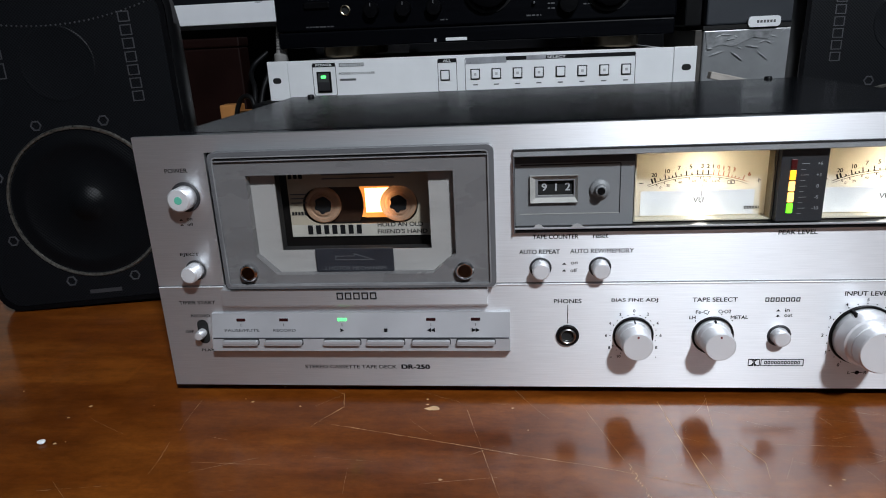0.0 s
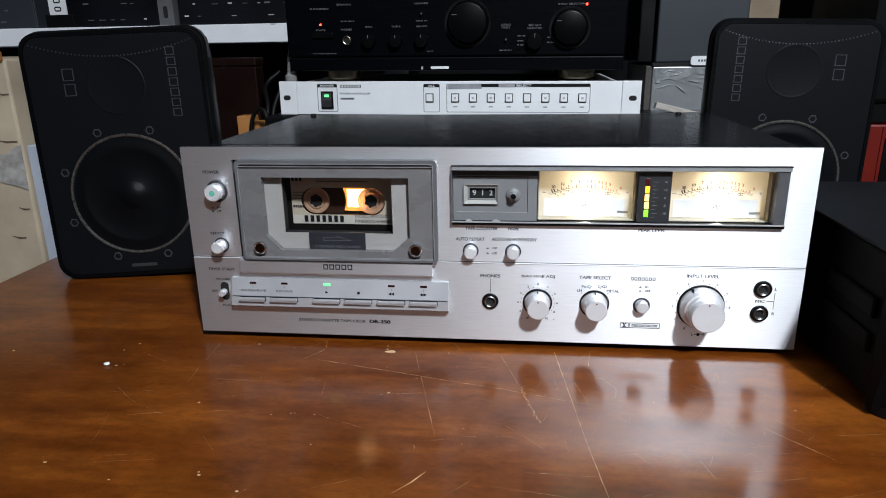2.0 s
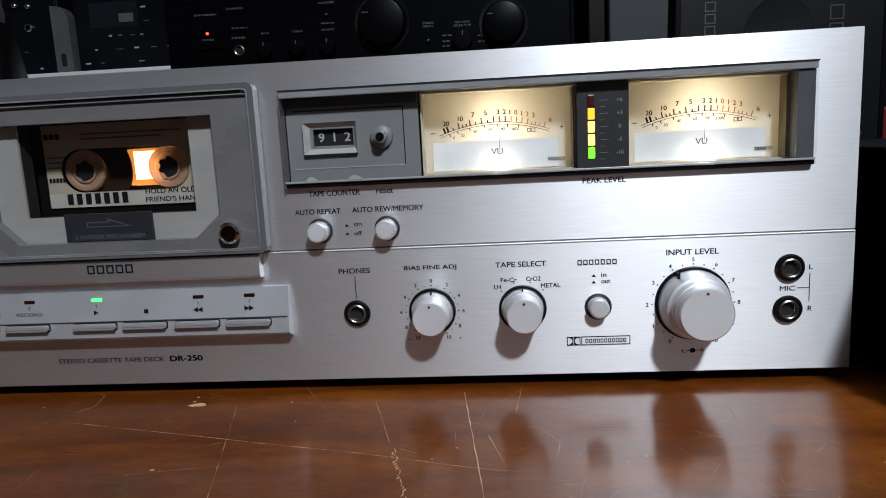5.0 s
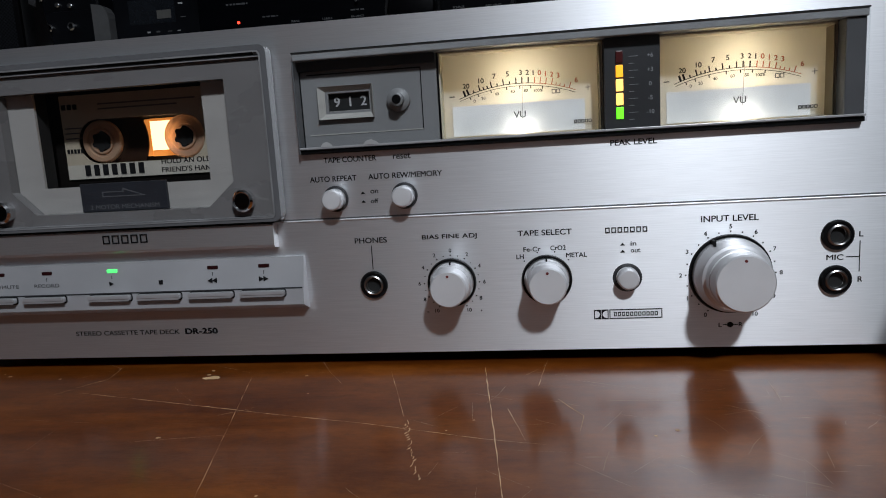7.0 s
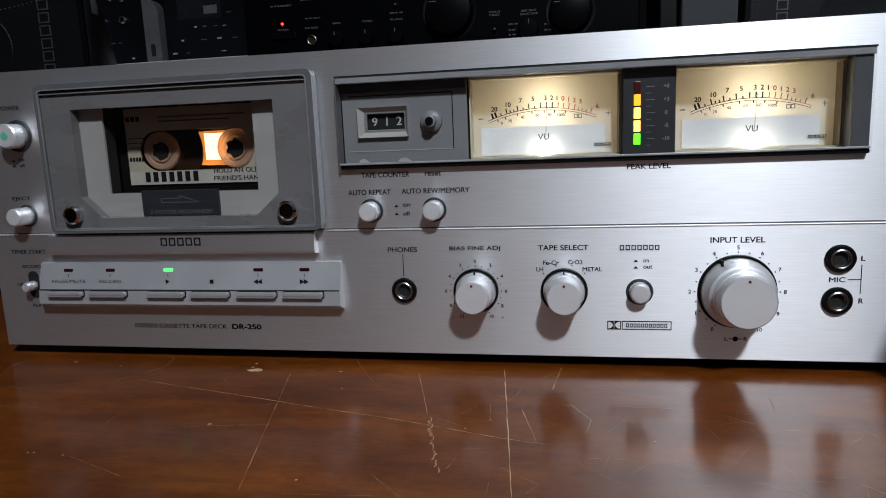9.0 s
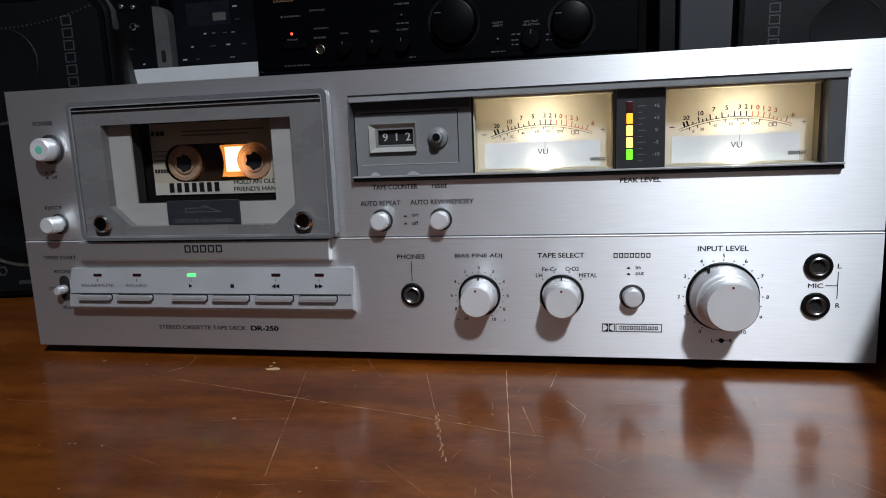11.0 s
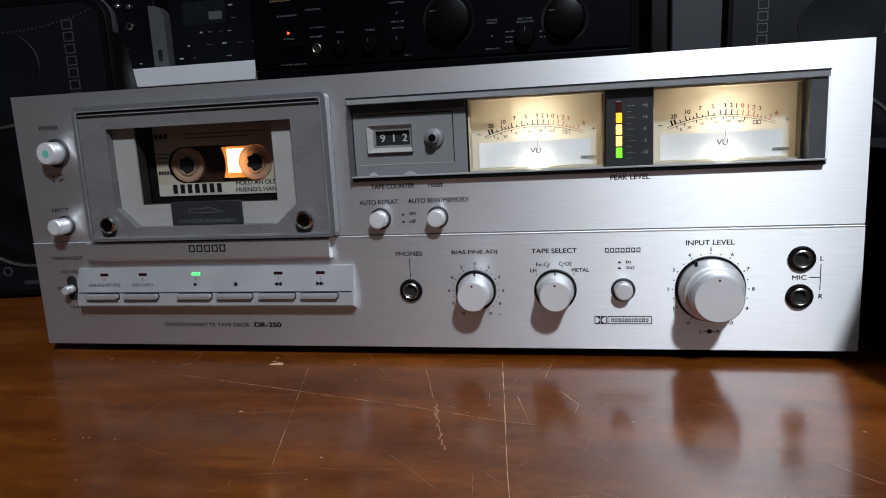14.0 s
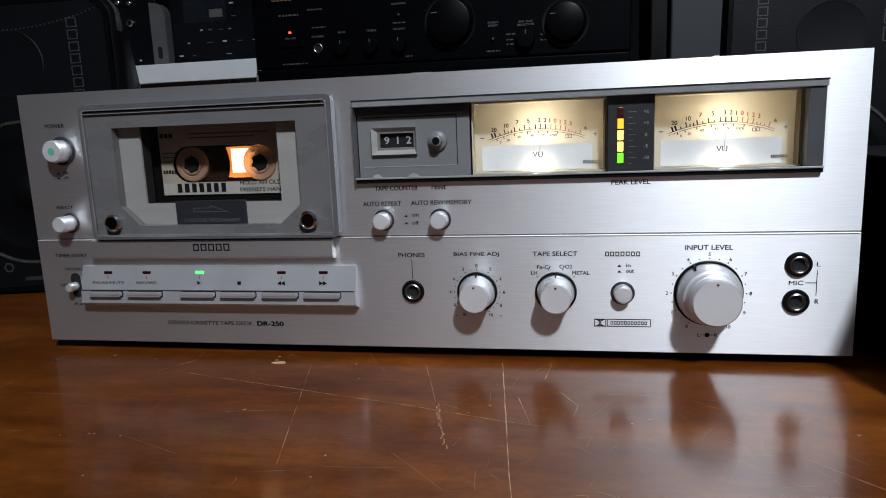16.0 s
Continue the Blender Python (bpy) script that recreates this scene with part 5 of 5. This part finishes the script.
part("torn_tape", prism([(207, 178), (283, 176), (279, 167), (262, 170), (240, 160), (226, 163), (210, 158)], 529.0, 529.7), surface("clear_adhesive_tape", (0.40, 0.41, 0.42), 0.15, 0.4, 0.4, 90), o, "shiny torn tape")
rnd = random.Random(21)
CRINKLE = surface("crumpled_clear_tape", (0.62, 0.63, 0.65), 0.15, 0.2, 0.2, 90)
for i in range(26):
    x, z, a, n = rnd.uniform(210, 330), rnd.uniform(148, 176), rnd.uniform(-0.7, 0.7), rnd.uniform(5, 17)
    dx, dz, w = n * math.cos(a), n * math.sin(a), rnd.uniform(0.5, 1.7)
    part("tape_crease", prism([(x, z), (x + dx * 0.5, z + dz * 0.5 + w), (x + dx, z + dz), (x + dx * 0.5, z + dz * 0.5 - w * 0.4)], 527.4 + 0.05 * i, 528.8), CRINKLE, o)
batten = thing("pale_batten", "pale wooden batten lying behind the power controller", "batten", m=pose(0.203, 0.490, 0.1275, 0, 14, 8))
part("stick", box(0, 92, -5, 5, 0, 8, 1), surface("pale_raw_batten", (0.42, 0.38, 0.34), 0.7, 0.0, 0.15, 40, (1, 8, 8)), batten)
o = thing("tower_speaker", "slate grey upright case standing on the silver case", "case")
part("case", box(208, 326, 532, 690, 185, 520, 2), SLATE, o)
part("base", box(204, 381, 528.5, 698, 180.3, 184.8), PIT, o)
part("corner", box(186, 207, 546, 680, 185, 520, 2), BLACK, o)
o = thing("sticker_tab", "small white printed tab at the foot of the grey case", "label")
part("tab", prism(rounded(254, 290, 181, 193, 4, 4), 526, 530), OFF_WHITE, o)
blocks(274, 187, 22, 3, 6, 526, GREY_INK, o, "emblem_block", 0.7)
o = thing("brown_carton", "brown cardboard carton behind the loudspeaker", "box")
# shade is in the carton's darker colour; the slanted flap keeps the lit tone
part("carton", box(345, 424, 705, 820, 0, 330, 3), surface("shaded_brown_cardboard", (0.24, 0.18, 0.12), 0.85, 0.0, 0.2, 12), o)
part("flap", prism([(346, 300), (422, 316), (422, 330), (346, 330)], 700, 704), CARD, o, "folded flap in the lit cardboard colour")
o = thing("dark_cabinet", "tall black cabinet beside the cartons", "cabinet")
part("carcass", box(525, 900, 690, 1100, -750, 420, 3), BLACK, o)
o = thing("red_case", "red lacquered case with a white tag", "case")
part("case", box(404, 600, 345, 520, 0, 121, 2), RED_CASE, o)
part("edge", box(424, 427, 343.6, 345, 2, 119), RED_CASE, o)
part("panel", box(428, 598, 343.8, 344.8, 6, 106), BLACK, o)
part("tag", box(436, 480, 342.6, 345, 66, 78), OFF_WHITE, o)
o = thing("perforated_unit", "black unit with punched metal front and white dots", "hi-fi unit")
part("case", box(400, 640, 350, 520, 122, 330, 2), BLACK, o)
bm = bmesh.new()
for i in range(9):
    for j in range(22):
        lathe(422 + 9 * i + (4.5 if j % 2 else 0), 170 + 7 * j, [(2.0, 349.6), (0, 349.2)], 8, bm)
tagged(part("hole", bm, PALE_EMBLEM, o), kind="stuff")
part("trim", box(398, 640, 346, 350, 146, 149), AMP_KNOB, o)
part("emblem", ring_plate(rounded(434, 454, 181, 201, 9.9, 6), rounded(437, 451, 184, 198, 6.9, 6), 345.4, 349.4), PALE_INK, o, "round pale emblem")
for x0, x1 in ((431, 435), (449, 457)):
    part("emblem_block", box(x0, x1, 345.4, 349.4, 172, 175), PALE_INK, o)
o = thing("power_adapter", "pale grey plug-in adapter hanging by its dark cable", "adapter", m=pose(0.432, 0.300, 0.214, 0, 28, 12))
part("body", box(0, 46, -12, 14, 0, 34, 3, 3), surface("pale_grey_abs", (0.42, 0.43, 0.47), 0.45, 0.0, 0.05, 30), o)
for x in (8, 22):
    part("pin", box(x, x + 5, -3, 3, -12, 0.5, 0.8), BLACK, o)
tagged(tube([(452, 318, 250), (440, 326, 285), (446, 338, 340), (430, 340, 420)], 3.0, "adapter_cable", CABLE), "dark cable above the grey adapter", "cable", "hanging cables")


# one black case in two tones: dark sides, top greyed for its sheen
SIDE_BLACK = surface("shaded_black_moulding", (0.0016, 0.0016, 0.0018), 0.55, 0.0, 0.2, 30, spec=0.06)
LIT_TOP_BLACK = surface("lit_top_black_steel", (0.0085, 0.0092, 0.0105), 0.4, 0.0, 0.25, 14, grain=0.04, grain_scale=1500, spec=0.1)


def black_unit():
    u = thing("black_amplifier", "low matt black amplifier with moulded front on the table", "amplifier")
    part("case", box(232.5, 640, -70, 135, 6, 96.4, 2.0, 3), SIDE_BLACK, u, "black moulded case")
    # separate plate that carries the lighter, lit tone of the top
    part("top_cover", box(232.0, 640.5, -70, 135.5, 96.5, 98.6, 0.8), LIT_TOP_BLACK, u, "matt black top cover, greyed for the light on it")
    for z in (34, 56):
        part("side_rib", box(229.8, 233.5, -64, -4, z, z + 13, 1.8, 3), SIDE_BLACK, u, "rounded moulded rib")
    part("front", profile_x([(-70.3, 4), (-78, 4), (-84, 40), (-86, 93), (-84, 98), (-70.3, 98)], 231.5, 640), SIDE_BLACK, u, "moulded black front")
    for z in (34, 62):
        part("rib", profile_x([(-83, z), (-88.5, z + 3), (-83, z + 8)], 262, 620), SIDE_BLACK, u)
    for x in (245, 620):
        for y in (-70, 110):
            part("foot", upright_lathe(x, y, [(0, 0), (12, 0), (12, 6), (0, 6)]), BLACK, u)


black_unit()
